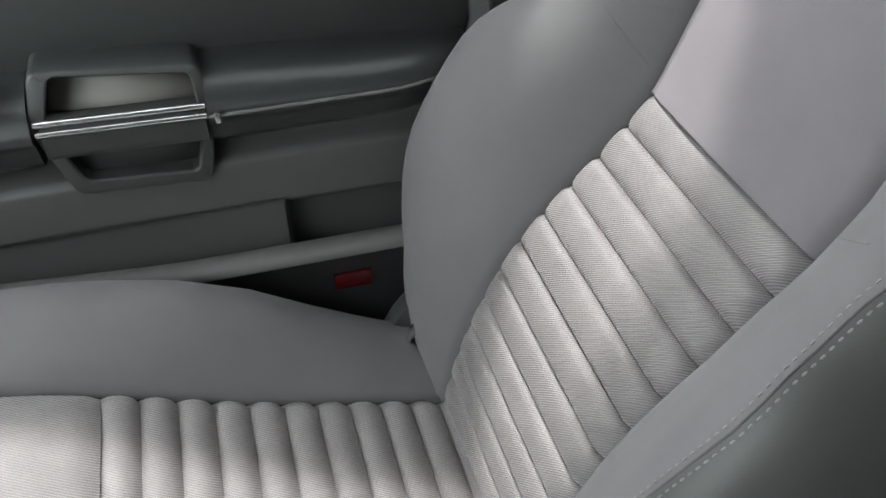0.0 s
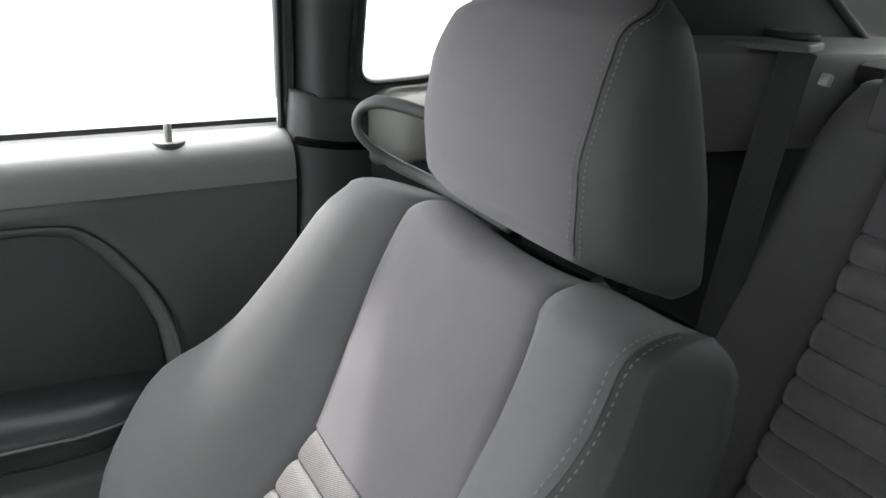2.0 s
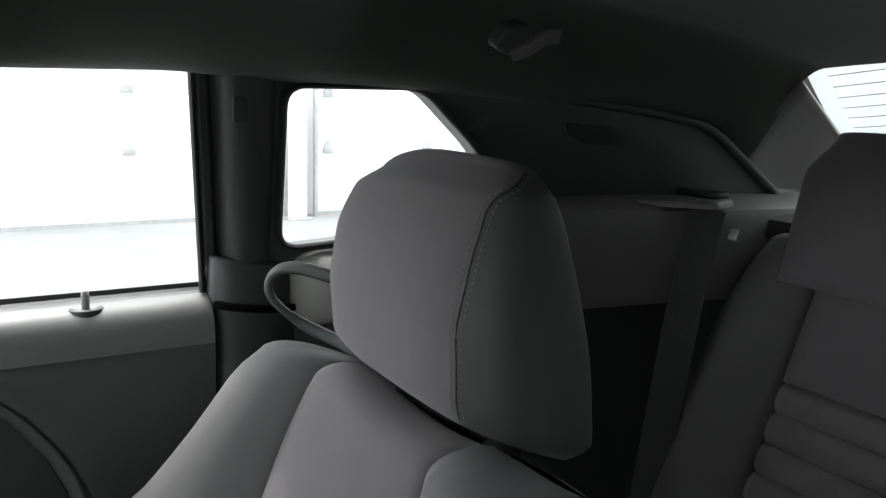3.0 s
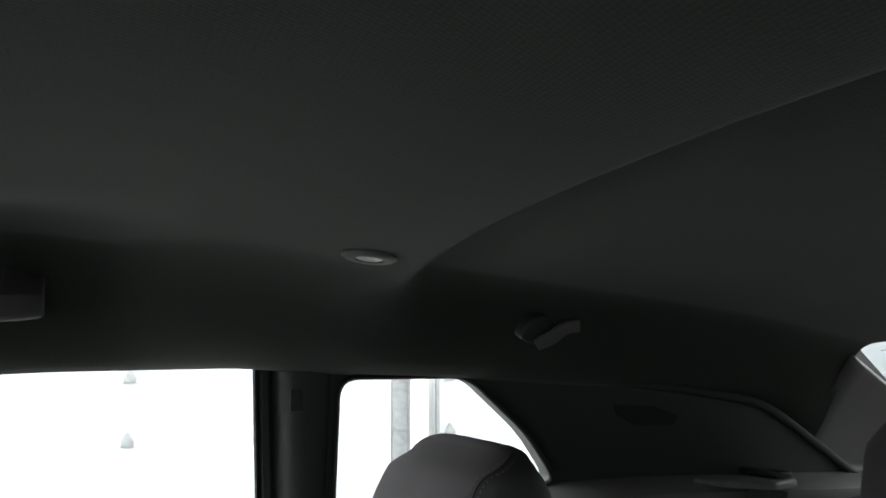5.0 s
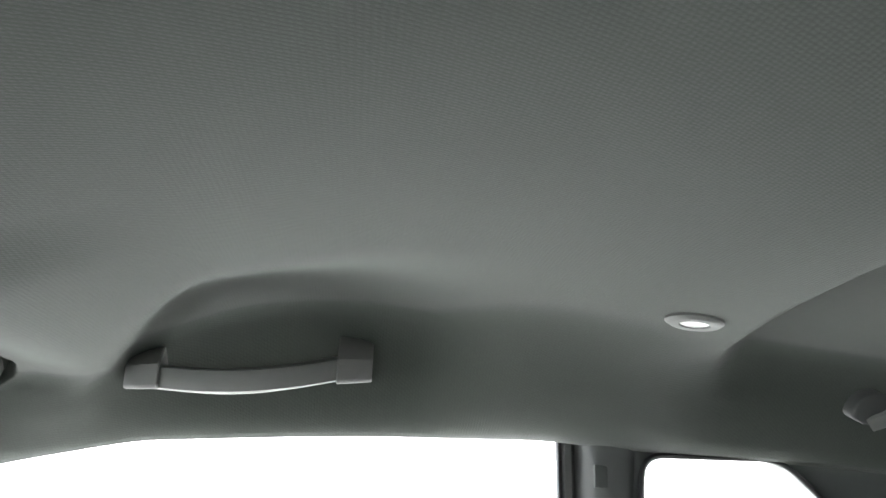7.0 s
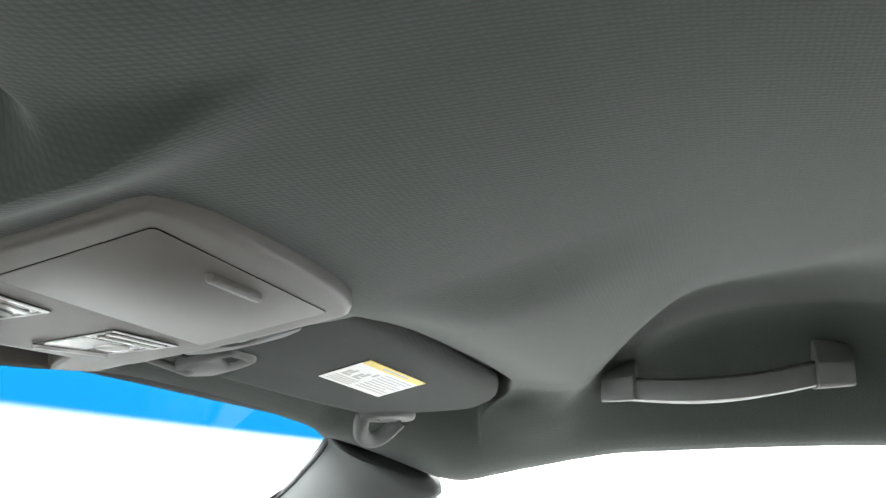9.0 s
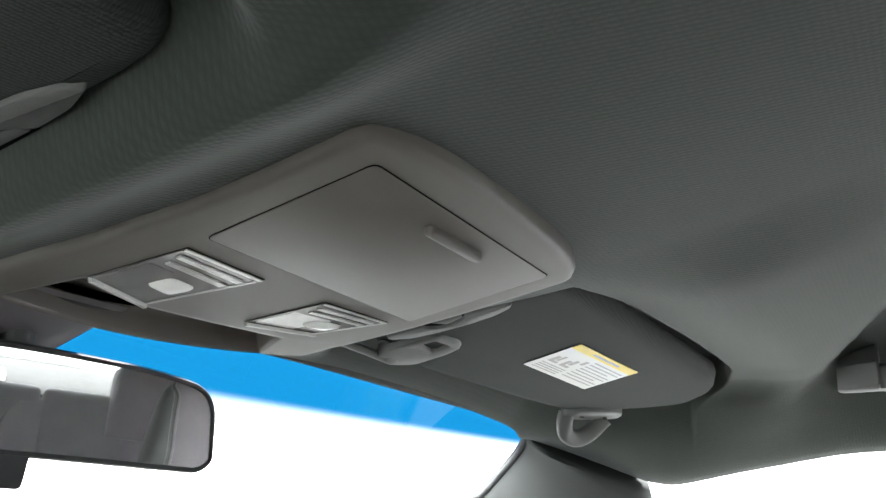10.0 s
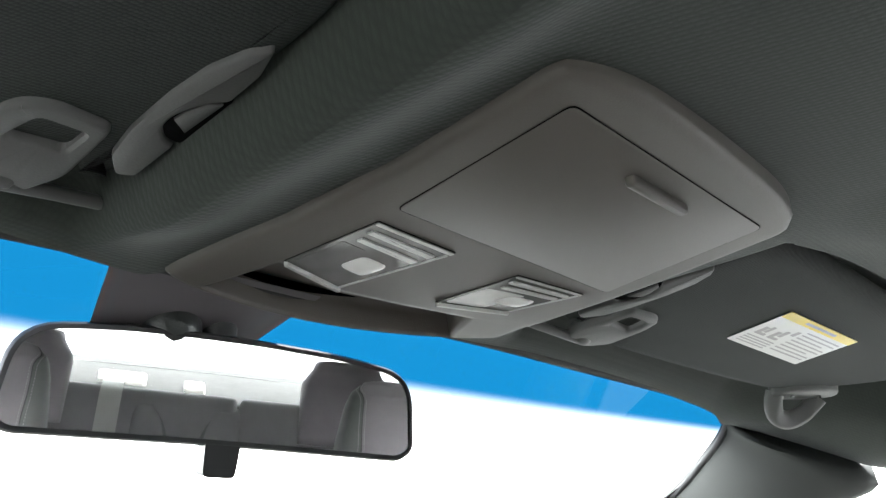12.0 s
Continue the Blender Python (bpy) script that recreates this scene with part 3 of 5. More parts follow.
        rings.append([(side_x(y, zb) + dx * k + 0.002 + 0.012 * (1 - k), y, zb + dz) for dx, dz in ((0.012, 0.001), (-0.004, -0.001), (-0.022, -0.010), (-0.038, -0.024), (-0.045, -0.044), (-0.044, -0.062), (-0.034, -0.082), (-0.012, -0.092), (0.030, -0.098))])
    # Pale colour holds the window light that washes over this sill.
    part("window_sill", loft(rings), CREAM, qp, "sill under the quarter window, lightened for window light", side=s, sharp=60)
    vent = rounded([(-0.70, 1.200), (-0.705, 1.186), (-0.735, 1.172), (-0.79, 1.172), (-0.795, 1.184), (-0.76, 1.197)], 0.003, 3)
    part("vent", slab(vent, lambda y, z, h: (side_x(y, z) - h, y, z), -0.004, 0.0045, 0.001), RUBBER, qp, "dark slot in the side panel", side=s)
    win = thing("window_quarter_" + where, "small clear fixed rear side window", "window", (s * 0.68, -0.48, 1.06), kind="structure")
    pane = part("pane", grid(lambda y, z: (side_x(y, z) + 0.02, y, z), [-0.67, -0.45, -0.31], [1.03, 1.15, 1.26]), PANE, win, side=s)
    pane.visible_shadow = False

    # trim between roof edge and rear window
    rp = part("c_pillar_" + where, grid(lambda u, v: (0.532 + 0.13 * u + 0.115 * v * (1 - 0.8 * u), -1.022 - 0.37 * v, 1.264 - 0.155 * u ** 1.2 - 0.165 * v * (1 - 0.7 * u)), np.linspace(0, 1, 12), np.linspace(0, 1, 12)), TRIM, side=s, thick=0.012)
    tagged(rp, "grey plastic trim beside the rear window", "pillar trim", kind="structure")

# windshield with a blue shade band and a black border
ws = thing("window_front", "wide raked windshield with a blue shade band along its top", "windshield", (0, 0.9, 1.1), kind="structure")


def ws_point(u, v):
    half = 0.66 + 0.16 * v
    x = u * half
    return (x, 0.565 + 0.68 * v - 0.05 * u * u * (0.3 + v), 1.272 - 0.375 * v - 0.012 * u * u)


pane = part("pane", grid(ws_point, np.linspace(-1, 1, 41), np.linspace(0, 1, 31)), WINDSHIELD, ws)
pane.visible_shadow = False
for s in (1, -1):
    part("border", grid(lambda u, v: Vector(ws_point(s * u, v)) + Vector((0, -0.003, -0.002)), np.linspace(0.985, 1.0, 4), np.linspace(0, 1, 20)), FRIT, ws, "black painted glass border")
for s in (1, -1):
    edge = spline([(0.0, 0.5735, 1.2660), (0.15, 0.5725, 1.2655), (0.28, 0.5715, 1.2625), (0.44, 0.569, 1.2580), (0.53, 0.5695, 1.2525), (0.578, 0.577, 1.2460), (0.615, 0.598, 1.2315), (0.655, 0.636, 1.2080), (0.698, 0.706, 1.1610), (0.737, 0.83, 1.088), (0.800, 1.15, 0.915)], 90)
    part("gasket", sweep(edge, oval(0.0042, 0.0042, 8), caps=False), RUBBER, ws, "black rubber windshield gasket", side=s)
part("mount_patch", grid(lambda u, v: Vector(ws_point(((-0.131 + 0.022 * v) * (1 - u) - (0.006 + 0.016 * v) * u) / 0.66, 0.005 + 0.085 * v)) + Vector((0, -0.003, -0.003)), np.linspace(0, 1, 6), np.linspace(0, 1, 6)), PATCH, ws, "grey painted patch behind the mirror")

# rear window
rw = thing("window_rear", "sloping rear window with fine heating lines", "window", (0, -1.3, 1.2), kind="structure")


def rw_point(u, v):
    return (u * (0.56 + 0.11 * v), -1.045 - 0.36 * v, 1.316 - 0.215 * v - 0.030 * abs(u) ** 3)


pane = part("pane", grid(rw_point, np.linspace(-1.15, 1.15, 21), np.linspace(-0.04, 1.05, 14)), DARKPANE, rw)
for k in range(13):
    v = 0.08 + 0.068 * k
    part("heating_line", grid(lambda u, w: Vector(rw_point(u, w)) + Vector((0, 0.002, -0.003)), np.linspace(-0.93, 0.93, 13), [v - 0.0022, v + 0.0022]), FRIT, rw)
part("border", merge(*[grid(lambda u, v: Vector(rw_point(s * u, v)) + Vector((0, 0.001, -0.002)), np.linspace(0.985, 1.10, 3), np.linspace(-0.04, 1.05, 10)) for s in (1, -1)]), FRIT, rw, "black painted glass border")


# ---------------------------------------------------------------- doors
contour = [(0.98, 0.936), (0.15, 0.934), (0.02, 0.931), (-0.018, 0.924), (-0.048, 0.898), (-0.082, 0.850), (-0.102, 0.80), (-0.108, 0.745), (-0.095, 0.700), (-0.05, 0.672), (0.98, 0.650)]


def contour_distance(y, z):
    """Distance to the inset's outline, negative inside."""
    best, inside = 9.0, False
    for i in range(len(contour)):
        (a, b), (c, d) = contour[i - 1], contour[i]
        ex, ez = c - a, d - b
        t = min(1, max(0, ((y - a) * ex + (z - b) * ez) / (ex * ex + ez * ez + 1e-12)))
        best = min(best, math.hypot(y - a - t * ex, z - b - t * ez))
        if (b > z) != (d > z) and y < (c - a) * (z - b) / (d - b) + a:
            inside = not inside
    return -best if inside else best


def door_face(y, z):
    sd = contour_distance(y, z)
    x = 0.664 + 0.024 * float(ss(0.0, 0.012, -sd)) + 0.006 * math.exp(-(sd / 0.0042) ** 2) - 0.003 * math.exp(-((max(sd, 0) - 0.016) / 0.020) ** 2) * float(ss(-0.002, 0.004, sd)) * float(ss(0.66, 0.70, z)) + 0.010 * float(ss(0.90, 0.70, z))
    x += 0.010 * float(ss(-0.10, -0.24, y)) * float(ss(0.95, 0.80, z))
    if z < 0.66:
        x += -0.026 * float(ss(0.66, 0.645, z))
    pocket = float(ss(0.124, 0.117, y))
    return x + 0.010 * (1 - pocket) * float(ss(0.592, 0.585, z)) + 0.042 * pocket * float(ss(0.588, 0.575, z))


for s, word in ((1, "passenger"), (-1, "driver")):
    door = thing("car_door", f"dark grey moulded {word} door with armrest and chrome pull", "car door", (s * 0.70, 0.35, 0.30), "car doors")
    top = [(0.745, 1.0065), (0.722, 1.0062), (0.7205, 1.0020), (0.716, 1.0018), (0.714, 1.0048), (0.700, 1.0040), (0.686, 1.0005), (0.676, 0.994), (0.669, 0.985), (0.666, 0.974), (0.664, 0.955)]
    zz = np.unique(np.r_[np.linspace(0.945, 0.66, 62), np.linspace(0.66, 0.56, 24), np.linspace(0.56, 0.30, 8)])[::-1]
    yy = np.unique(np.r_[np.linspace(-0.2445, 0.16, 92), np.linspace(0.10, 0.14, 12), np.linspace(0.16, 0.98, 50)])
    rings, sill = [], []
    for y in yy:
        up = 0.004 * float(ss(0.9, -0.2, y)) - 0.004
        rings.append([(0.72, y, 0.972), (0.666, y, 0.9585)] + [(door_face(y, z), y, z) for z in zz] + [(0.76, y, 0.30), (0.76, y, 0.972)])
        sill.append([(x, y, z + up) for x, z in top] + [(0.70, y, 0.957), (0.745, y, 0.957)])
    body = part("panel", loft(rings), UPPER, door, side=s, sharp=70)
    part("inset_panel", slab(inset(contour, 0.0135), lambda y, z, h: (0.6855 + 0.0385 * (0.93 - z) - h, y, z), -0.01, 0.0, 0.002), PLASTIC, door, "dark inset round the armrest", side=s)
    # Cap's paleness is window light put into its colour.
    part("window_sill", loft(sill), SILL, door, "grey window sill cap, lightened for the window's glare", side=s, sharp=70)
    part("glass_seal", sweep([(0.728, y, 1.0085) for y in (-0.2435, 0.3, 0.98)], [(-0.004, -0.004), (0.004, -0.004), (0.004, 0.002), (-0.003, 0.003)]), RUBBER, door, "black rubber glass seal", side=s)
    bead = spline([(0.6635, y, z) for y, z in contour[1:10]], 70)
    part("inset_bead", sweep([(p.x, p.y, p.z) for p in bead], oval(0.0028, 0.0034, 10), up=(1, 0, 0)), UPPER, door, "raised bead round the door inset", side=s, sharp=180)
    # lock button
    kx, ky, kz = 0.692, -0.116, 1.001
    knob = part("lock_button", loft([[(kx + r * math.cos(a), ky + r * math.sin(a), kz + h) for a in np.linspace(0, 6.283, 16, endpoint=False)] for h, r in ((-0.004, 0.0042), (0.014, 0.0042), (0.0185, 0.0038), (0.020, 0.002))]), CREAM, door, "slim round door lock button", side=s)
    part("bezel", loft([[(kx + 0.9 * r * math.cos(a), ky + 1.15 * r * math.sin(a), kz + h) for a in np.linspace(0, 6.283, 24, endpoint=False)] for h, r in ((-0.006, 0.016), (0.0005, 0.0155), (0.0018, 0.013), (0.0005, 0.008), (-0.003, 0.005))]), PLASTIC, knob, side=s)
    # armrest behind the pull
    prof = [(0.70, 0.753), (0.676, 0.752), (0.652, 0.746), (0.634, 0.735), (0.626, 0.7235), (0.6235, 0.716), (0.626, 0.711), (0.630, 0.7085), (0.633, 0.700), (0.636, 0.688), (0.645, 0.678), (0.70, 0.672)]
    rings = []
    for y in np.r_[np.linspace(0.183, 0.0, 10), np.linspace(-0.01, -0.088, 12)]:
        k = math.sqrt(max(0.0, 1 - ((0.02 - min(y, 0.02)) / 0.110) ** 2))
        rings.append([(0.70 - (0.70 - x) * (0.25 + 0.75 * k), y, 0.722 + (z - 0.722) * (0.40 + 0.60 * k) * (1 - 0.25 * float(ss(0.18, 0.0, y)) * (z > 0.722)) + 0.002 * (1 - k)) for x, z in prof])
    part("armrest", loft(rings), SOFT, door, "soft black armrest pad", side=s, sharp=80)
    # Strip added on the ridge to carry its highlight.
    part("armrest_highlight", sweep([(r[5][0] - 0.0005, r[5][1], r[5][2] + 0.0005) for r in rings[:-3]], oval(0.0022, 0.0016, 8), up=(1, 0, 0)), GLOSS, door, "thin glossy strip for the highlight on the armrest ridge", side=s)
    part("bead_cap", rbox((0.6215, 0.1745, 0.7165), (0.005, 0.005, 0.012), 0.001), CHROME, door, "small bright end cap", side=s)
    rings = []
    for y in np.linspace(0.338, 0.98, 10):
        rings.append([(x, y, z) for x, z in prof])
    part("switch_rest", loft(rings), SOFT, door, "soft black armrest front", side=s, sharp=80)
    sw = part("switch_panel", rbox((0.645, 0.43, 0.758), (0.045, 0.13, 0.012), 0.004), TRIM, door, side=s)
    for ky2 in (0.385, 0.425):
        part("switch", rbox((0.642, ky2, 0.766), (0.022, 0.028, 0.010), 0.003), BLACK, sw, side=s)
    # surround and pull
    outer = rounded([(0.330, 0.772), (0.182, 0.760), (0.179, 0.700), (0.190, 0.636), (0.318, 0.643), (0.341, 0.716)], 0.010, 4)
    hole = rounded([(0.313, 0.765), (0.192, 0.753), (0.190, 0.700), (0.202, 0.650), (0.306, 0.657), (0.328, 0.716)], 0.007, 4)
    o2, h2 = ring_pair(outer, hole, 60)
    bez = part("pull_surround", slab(o2, lambda y, z, h: (0.690 - h + 0.25 * max(0, z - 0.735), y, z), 0.0, 0.051, 0.003, h2), PLASTIC, door, "satin grey surround of the door pull", side=s, sharp=40)
    # Upper recess coloured as lit; the lower one keeps the dark plastic.
    back = part("recess", grid(lambda y, z: (0.655 + 0.45 * max(0, z - 0.70), y, z), [0.185, 0.25, 0.33], [0.708, 0.73, 0.745, 0.757]), RECESS, bez, "pale recess behind the pull, lightened as lit", side=s, thick=0.002)
    part("lower_recess", grid(lambda y, z: (0.660, y, z), [0.185, 0.25, 0.33], [0.640, 0.67, 0.706]), PLASTIC, bez, side=s, thick=0.002)
    pull = part("pull_bar", sweep([(0.640, y, 0.7065 + 0.03 * (y - 0.19)) for y in (0.186, 0.22, 0.26, 0.30, 0.330)], [(0.012, -0.018), (-0.010, -0.018), (-0.015, -0.010), (-0.016, 0.012), (-0.010, 0.018), (0.012, 0.018)]), PLASTIC, door, "door pull bar", side=s)
    for dz in (0.0245, 0.0155):
        part("bright_strip", sweep([(0.6245 + 0.30 * (dz - 0.0155), y, 0.7065 + dz - 0.004 + 0.03 * (y - 0.19)) for y in (0.184, 0.26, 0.333)], oval(0.0035, 0.0033, 8)), CHROME, pull, "bright chrome strip", side=s)
    # map pocket lip and reflector
    lipz = curve([(-0.05, 0.540), (0.10, 0.541), (0.25, 0.543), (0.42, 0.558), (0.98, 0.60)])
    ly = np.linspace(-0.05, 0.98, 30)
    # Front painted black for its shadow, rim grey for the light it catches.
    part("pocket_front", loft([[(0.650, y, 0.30), (0.628, y, 0.30), (0.628, y, float(lipz(y)) - 0.013), (0.640, y, float(lipz(y)) - 0.013), (0.642, y, 0.42)] for y in ly]), BLACK, door, "map pocket front, blackened for its shadow", side=s, sharp=50)
    part("pocket_rim", loft([[(0.6125, y, float(lipz(y)) - 0.016), (0.6115, y, float(lipz(y)) - 0.010), (0.614, y, float(lipz(y)) - 0.003), (0.622, y, float(lipz(y))), (0.634, y, float(lipz(y)) - 0.001), (0.641, y, float(lipz(y)) - 0.010), (0.640, y, float(lipz(y)) - 0.014), (0.625, y, float(lipz(y)) - 0.015)] for y in ly]), TRIM, door, "long grey map pocket rim", side=s, sharp=60)
    part("reflector", rbox((0.626, 0.062, 0.479), (0.006, 0.044, 0.022), 0.002), RED, door, "small red door reflector", side=s)
    win = thing("window_side", f"clear {word} side window, fully raised", "window", (s * 0.72, 0.35, 1.0), kind="structure")
    pane = part("pane", grid(lambda u, z: (0.732 - 0.27 * (z - 1.0), -0.26 + u * (0.26 + float(np.interp(z, [0.99, 1.03, 1.10, 1.15, 1.19, 1.28], [0.83, 0.75, 0.63, 0.55, 0.51, 0.50]))), z), [0.0, 0.5, 1.0], [0.99, 1.03, 1.10, 1.15, 1.19, 1.28]), PANE, win, side=s)
    pane.visible_shadow = False


# ---------------------------------------------------------------- front seats
back_y = curve([(0.36, 0.010), (0.40, -0.003), (0.445, -0.012), (0.485, -0.022), (0.525, -0.035), (0.56, -0.049), (0.597, -0.066), (0.628, -0.086), (0.655, -0.107), (0.68, -0.130), (0.706, -0.154), (0.735, -0.178), (0.757, -0.197), (0.80, -0.218), (0.865, -0.247), (0.93, -0.276), (0.971, -0.294), (1.02, -0.315)])
back_wo = curve([(0.36, 0.235), (0.40, 0.243), (0.50, 0.264), (0.60, 0.277), (0.70, 0.275), (0.76, 0.258), (0.80, 0.247), (0.87, 0.236), (0.93, 0.228), (0.955, 0.220), (0.975, 0.208), (1.0, 0.180)])
back_h = curve([(0.36, 0.0), (0.40, 0.004), (0.43, 0.012), (0.47, 0.026), (0.515, 0.037), (0.587, 0.072), (0.627, 0.093), (0.69, 0.114), (0.72, 0.114), (0.77, 0.094), (0.81, 0.079), (0.87, 0.060), (0.94, 0.043), (0.97, 0.026), (1.0, 0.012)])


back_wi = curve([(0.36, 0.121), (0.70, 0.120), (0.757, 0.120), (0.82, 0.129), (0.90, 0.135), (0.94, 0.132), (0.97, 0.124)])


def bucket_back(seat, cx, s, yf, wof, hf, wif, ztop, zrib, zlow, nrib, thick=0.105, stitched=True):
    """Seat back: ribbed insert, plain panel over it, two bolsters, side and rear covers."""
    def frame_at(z):
        t = Vector((0, float(yf(z + 0.045) - yf(z - 0.045)), 0.09)).normalized()
        return Vector((cx, float(yf(z)), z)), t, Vector((0, t.z, -t.y))

    def lean(z):
        return 0.020 * float(ss(0.757, 0.90, z)) if stitched else 0.0

    def half(z, e=1):
        wo, h = float(wof(z)), float(hf(z)) * 0.93
        wo += 0.9 * lean(z) if e < 0 else 0.0
        wr, wi = wo - 0.036, float(wif(z)) - (lean(z) if e < 0 else 0.0)
        return [(wi, -0.010), (wi + 0.0015, -0.002), (wi + 0.006, 0.006), (wi + 0.35 * (wr - wi), 0.008 + 0.50 * h), (wi + 0.72 * (wr - wi), 0.007 + 0.86 * h),
                (wr, 0.004 + h), (wr + 0.010, 0.004 + 0.985 * h), (wr + 0.017, 0.003 + 0.95 * h), (wr + 0.027, 0.82 * h), (wr + 0.036, 0.55 * h - 0.004), (wo - 0.001, 0.2 * h - 0.012), (wo, -0.028), (wo - 0.004, -thick * 0.6), (wo - 0.020, -thick * 0.9), (wo - 0.05, -thick)]

    def ring(z, c=0.0, e=1):
        p, t, n = frame_at(min(z, ztop))
        k = math.cos(c * math.pi / 2)
        lift = 0.030 * math.sin(c * math.pi / 2)
        mid = -0.5 * thick
        return [p + t * (lift - (0.010 if e > 0 else -0.006) * c * min(1.0, max(0.0, (a - 2) / 7))) + Vector((u * (1 - 0.10 * (1 - k)), 0, 0)) + n * (mid + (v - mid) * k) for a, (u, v) in enumerate(half(min(z, ztop), e))]

    def along(r, k):
        return r[int(k)].lerp(r[int(k) + 1], k - int(k))

    steps = [(z, 0.0) for z in np.linspace(zlow, ztop, 34)] + [(ztop, c) for c in (0.15, 0.3, 0.45, 0.6, 0.75, 0.88, 1.0)]
    rings = [ring(z, c) for z, c in steps]
    for e in (1, -1):
        rows = [ring(z, c, e) for z, c in steps]
        cut = [3.75 + 1.35 * float(ss(0.54, 0.84, r[5].z)) + 2.5 * float(ss(0.80, 0.955, r[5].z)) if e < 0 else 8.0 for r in rows]

        def put(p):
            return Vector((cx + e * (p.x - cx), p.y, p.z))
        part("bolster", loft([[put(p) for p in r[:4] + [along(r, 3 + (k - 3) * f) for f in (0.2, 0.4, 0.6, 0.8, 1.0)]] for r, k in zip(rows, cut)], False), BOLSTER, seat, "thick padded side bolster", side=s, sharp=180)
        part("side_cover", loft([[put(p) for p in [along(r, k + (9 - k) * f) for f in (0.0, 0.18, 0.36, 0.54, 0.72, 0.88)] + r[9:]] for r, k in zip(rows, cut)], False), SIDE, seat, side=s, sharp=180)
        if stitched:
            line = [put(along(r, k)) for r, k in zip(rows[8:39], cut[8:39])]
            nn = [Vector((e * 0.25, 0.9, 0.45)).normalized()] * len(line)

            def beside(d):
                out = []
                for r, k in zip(rows[8:39], cut[8:39]):
                    p, q = along(r, k), along(r, k + (0.8 if d > 0 else -0.35))
                    out.append(put(p + (q - p).normalized() * abs(d)) + Vector((e * 0.0006, 0.0016, 0.0008)))
                return out

            if e < 0:
                part("seam", sweep(line, oval(0.0009, 0.0009, 6), caps=False), SIDE, seat, side=s)
                part("stitching", merge(stitches(beside(0.0052), nn, 0.0), stitches(beside(-0.0052), nn, 0.0)), THREAD, seat, "double row of grey stitching", side=s, kind="stuff")
            # cross seam on the bolster
            zc = 0.775
            p, t, n = frame_at(zc)
            cross = []
            for k in np.linspace(0, 2, 25):
                zk = zc - 0.004 + 0.018 * k
                row, i0, f = half(zk, e), 2 + min(int(k), 1), k - min(int(k), 1)
                across, out = (row[i0][c] * (1 - f) + row[i0 + 1][c] * f for c in (0, 1))
                cross.append(put(frame_at(zk)[0] + Vector((across, 0, 0)) + frame_at(zk)[2] * (out - 0.0001)))
            part("cross_seam", sweep(cross, oval(0.0004, 0.0003, 6)), BOLSTER, seat, side=s)
    part("rear_cover", loft([[Vector((2 * cx - q[-1].x, q[-1].y, q[-1].z)), Vector((cx, r[-1].y - 0.006, r[-1].z)), r[-1]] for r, q in zip(rings, [ring(z, c, -1) for z, c in steps])], False), SIDE, seat, side=s, sharp=180)

    # plain panel above the ribs
    us = np.r_[-1.0, -0.985, -0.95, np.linspace(-0.85, 0.85, 11), 0.95, 0.985, 1.0]

    def panel(u, v):
        z, c = v
        p, t, n = frame_at(min(z, ztop))
        k = math.cos(c * math.pi / 2)
        edge = -0.010 * float(ss(0.93, 1.0, abs(u)))
        lift = 0.030 * math.sin(c * math.pi / 2)
        mid = -0.5 * thick
        dip = -0.010 * (1 - u * u) * c
        return p + Vector((u * (float(wif(min(z, ztop))) + 0.002 - (lean(min(z, ztop)) if u < 0 else 0.0)), 0, 0)) + t * (lift + dip) + n * (mid + (edge + 0.006 * (1 - u * u) + 0.0015 - mid) * k)

    vs = [(zrib + 0.0005, 0.0)] + [(z, 0.0) for z in np.linspace(zrib + 0.004, ztop, 16)] + [(ztop, c) for c in (0.15, 0.3, 0.45, 0.6, 0.8, 1.0)]
    part("centre_panel", grid(panel, us, vs), CLOTH, seat, "smooth cloth centre panel", side=s, sharp=180)

    # ribs
    fine = np.linspace(zlow, zrib, 400)
    length = np.r_[0, np.cumsum(np.hypot(np.diff(fine), np.diff(yf(fine))))]
    cut = np.interp(np.linspace(length[-1], 0, nrib + 1), length, fine)
    for i in range(nrib):
        z1, z0 = cut[i], cut[i + 1]

        def rib(u, v):
            p, t, n = frame_at(z0 + (z1 - z0) * v)
            puff = (0.0080 if stitched else 0.0110) * max(0.0, 1 - abs(2 * v - 1) ** (4.5 if stitched else 3.0)) - (0.0042 if stitched else 0.0070) + 0.0012 * (v - 0.5)
            end = -0.010 * float(ss(0.90, 1.0, abs(u)))
            return p + Vector((u * (float(wif(z0)) + 0.001), 0, 0)) + n * (puff + end)

        part("rib", grid(rib, np.r_[-1, -0.96, -0.9, np.linspace(-0.75, 0.75, 7), 0.9, 0.96, 1], [0, 0.025, 0.06, 0.11, 0.18, 0.28, 0.5, 0.72, 0.82, 0.89, 0.94, 0.975, 1]), TWILL, seat, "" if i else "ribbed grey twill channel", side=s, sharp=180)
    return frame_at, half


cush = [(-0.05, 0.385), (-0.02, 0.397), (0.02, 0.410), (0.10, 0.437), (0.198, 0.471), (0.325, 0.525), (0.38, 0.545), (0.43, 0.556), (0.47, 0.556), (0.498, 0.545), (0.512, 0.520), (0.515, 0.47), (0.51, 0.40)]


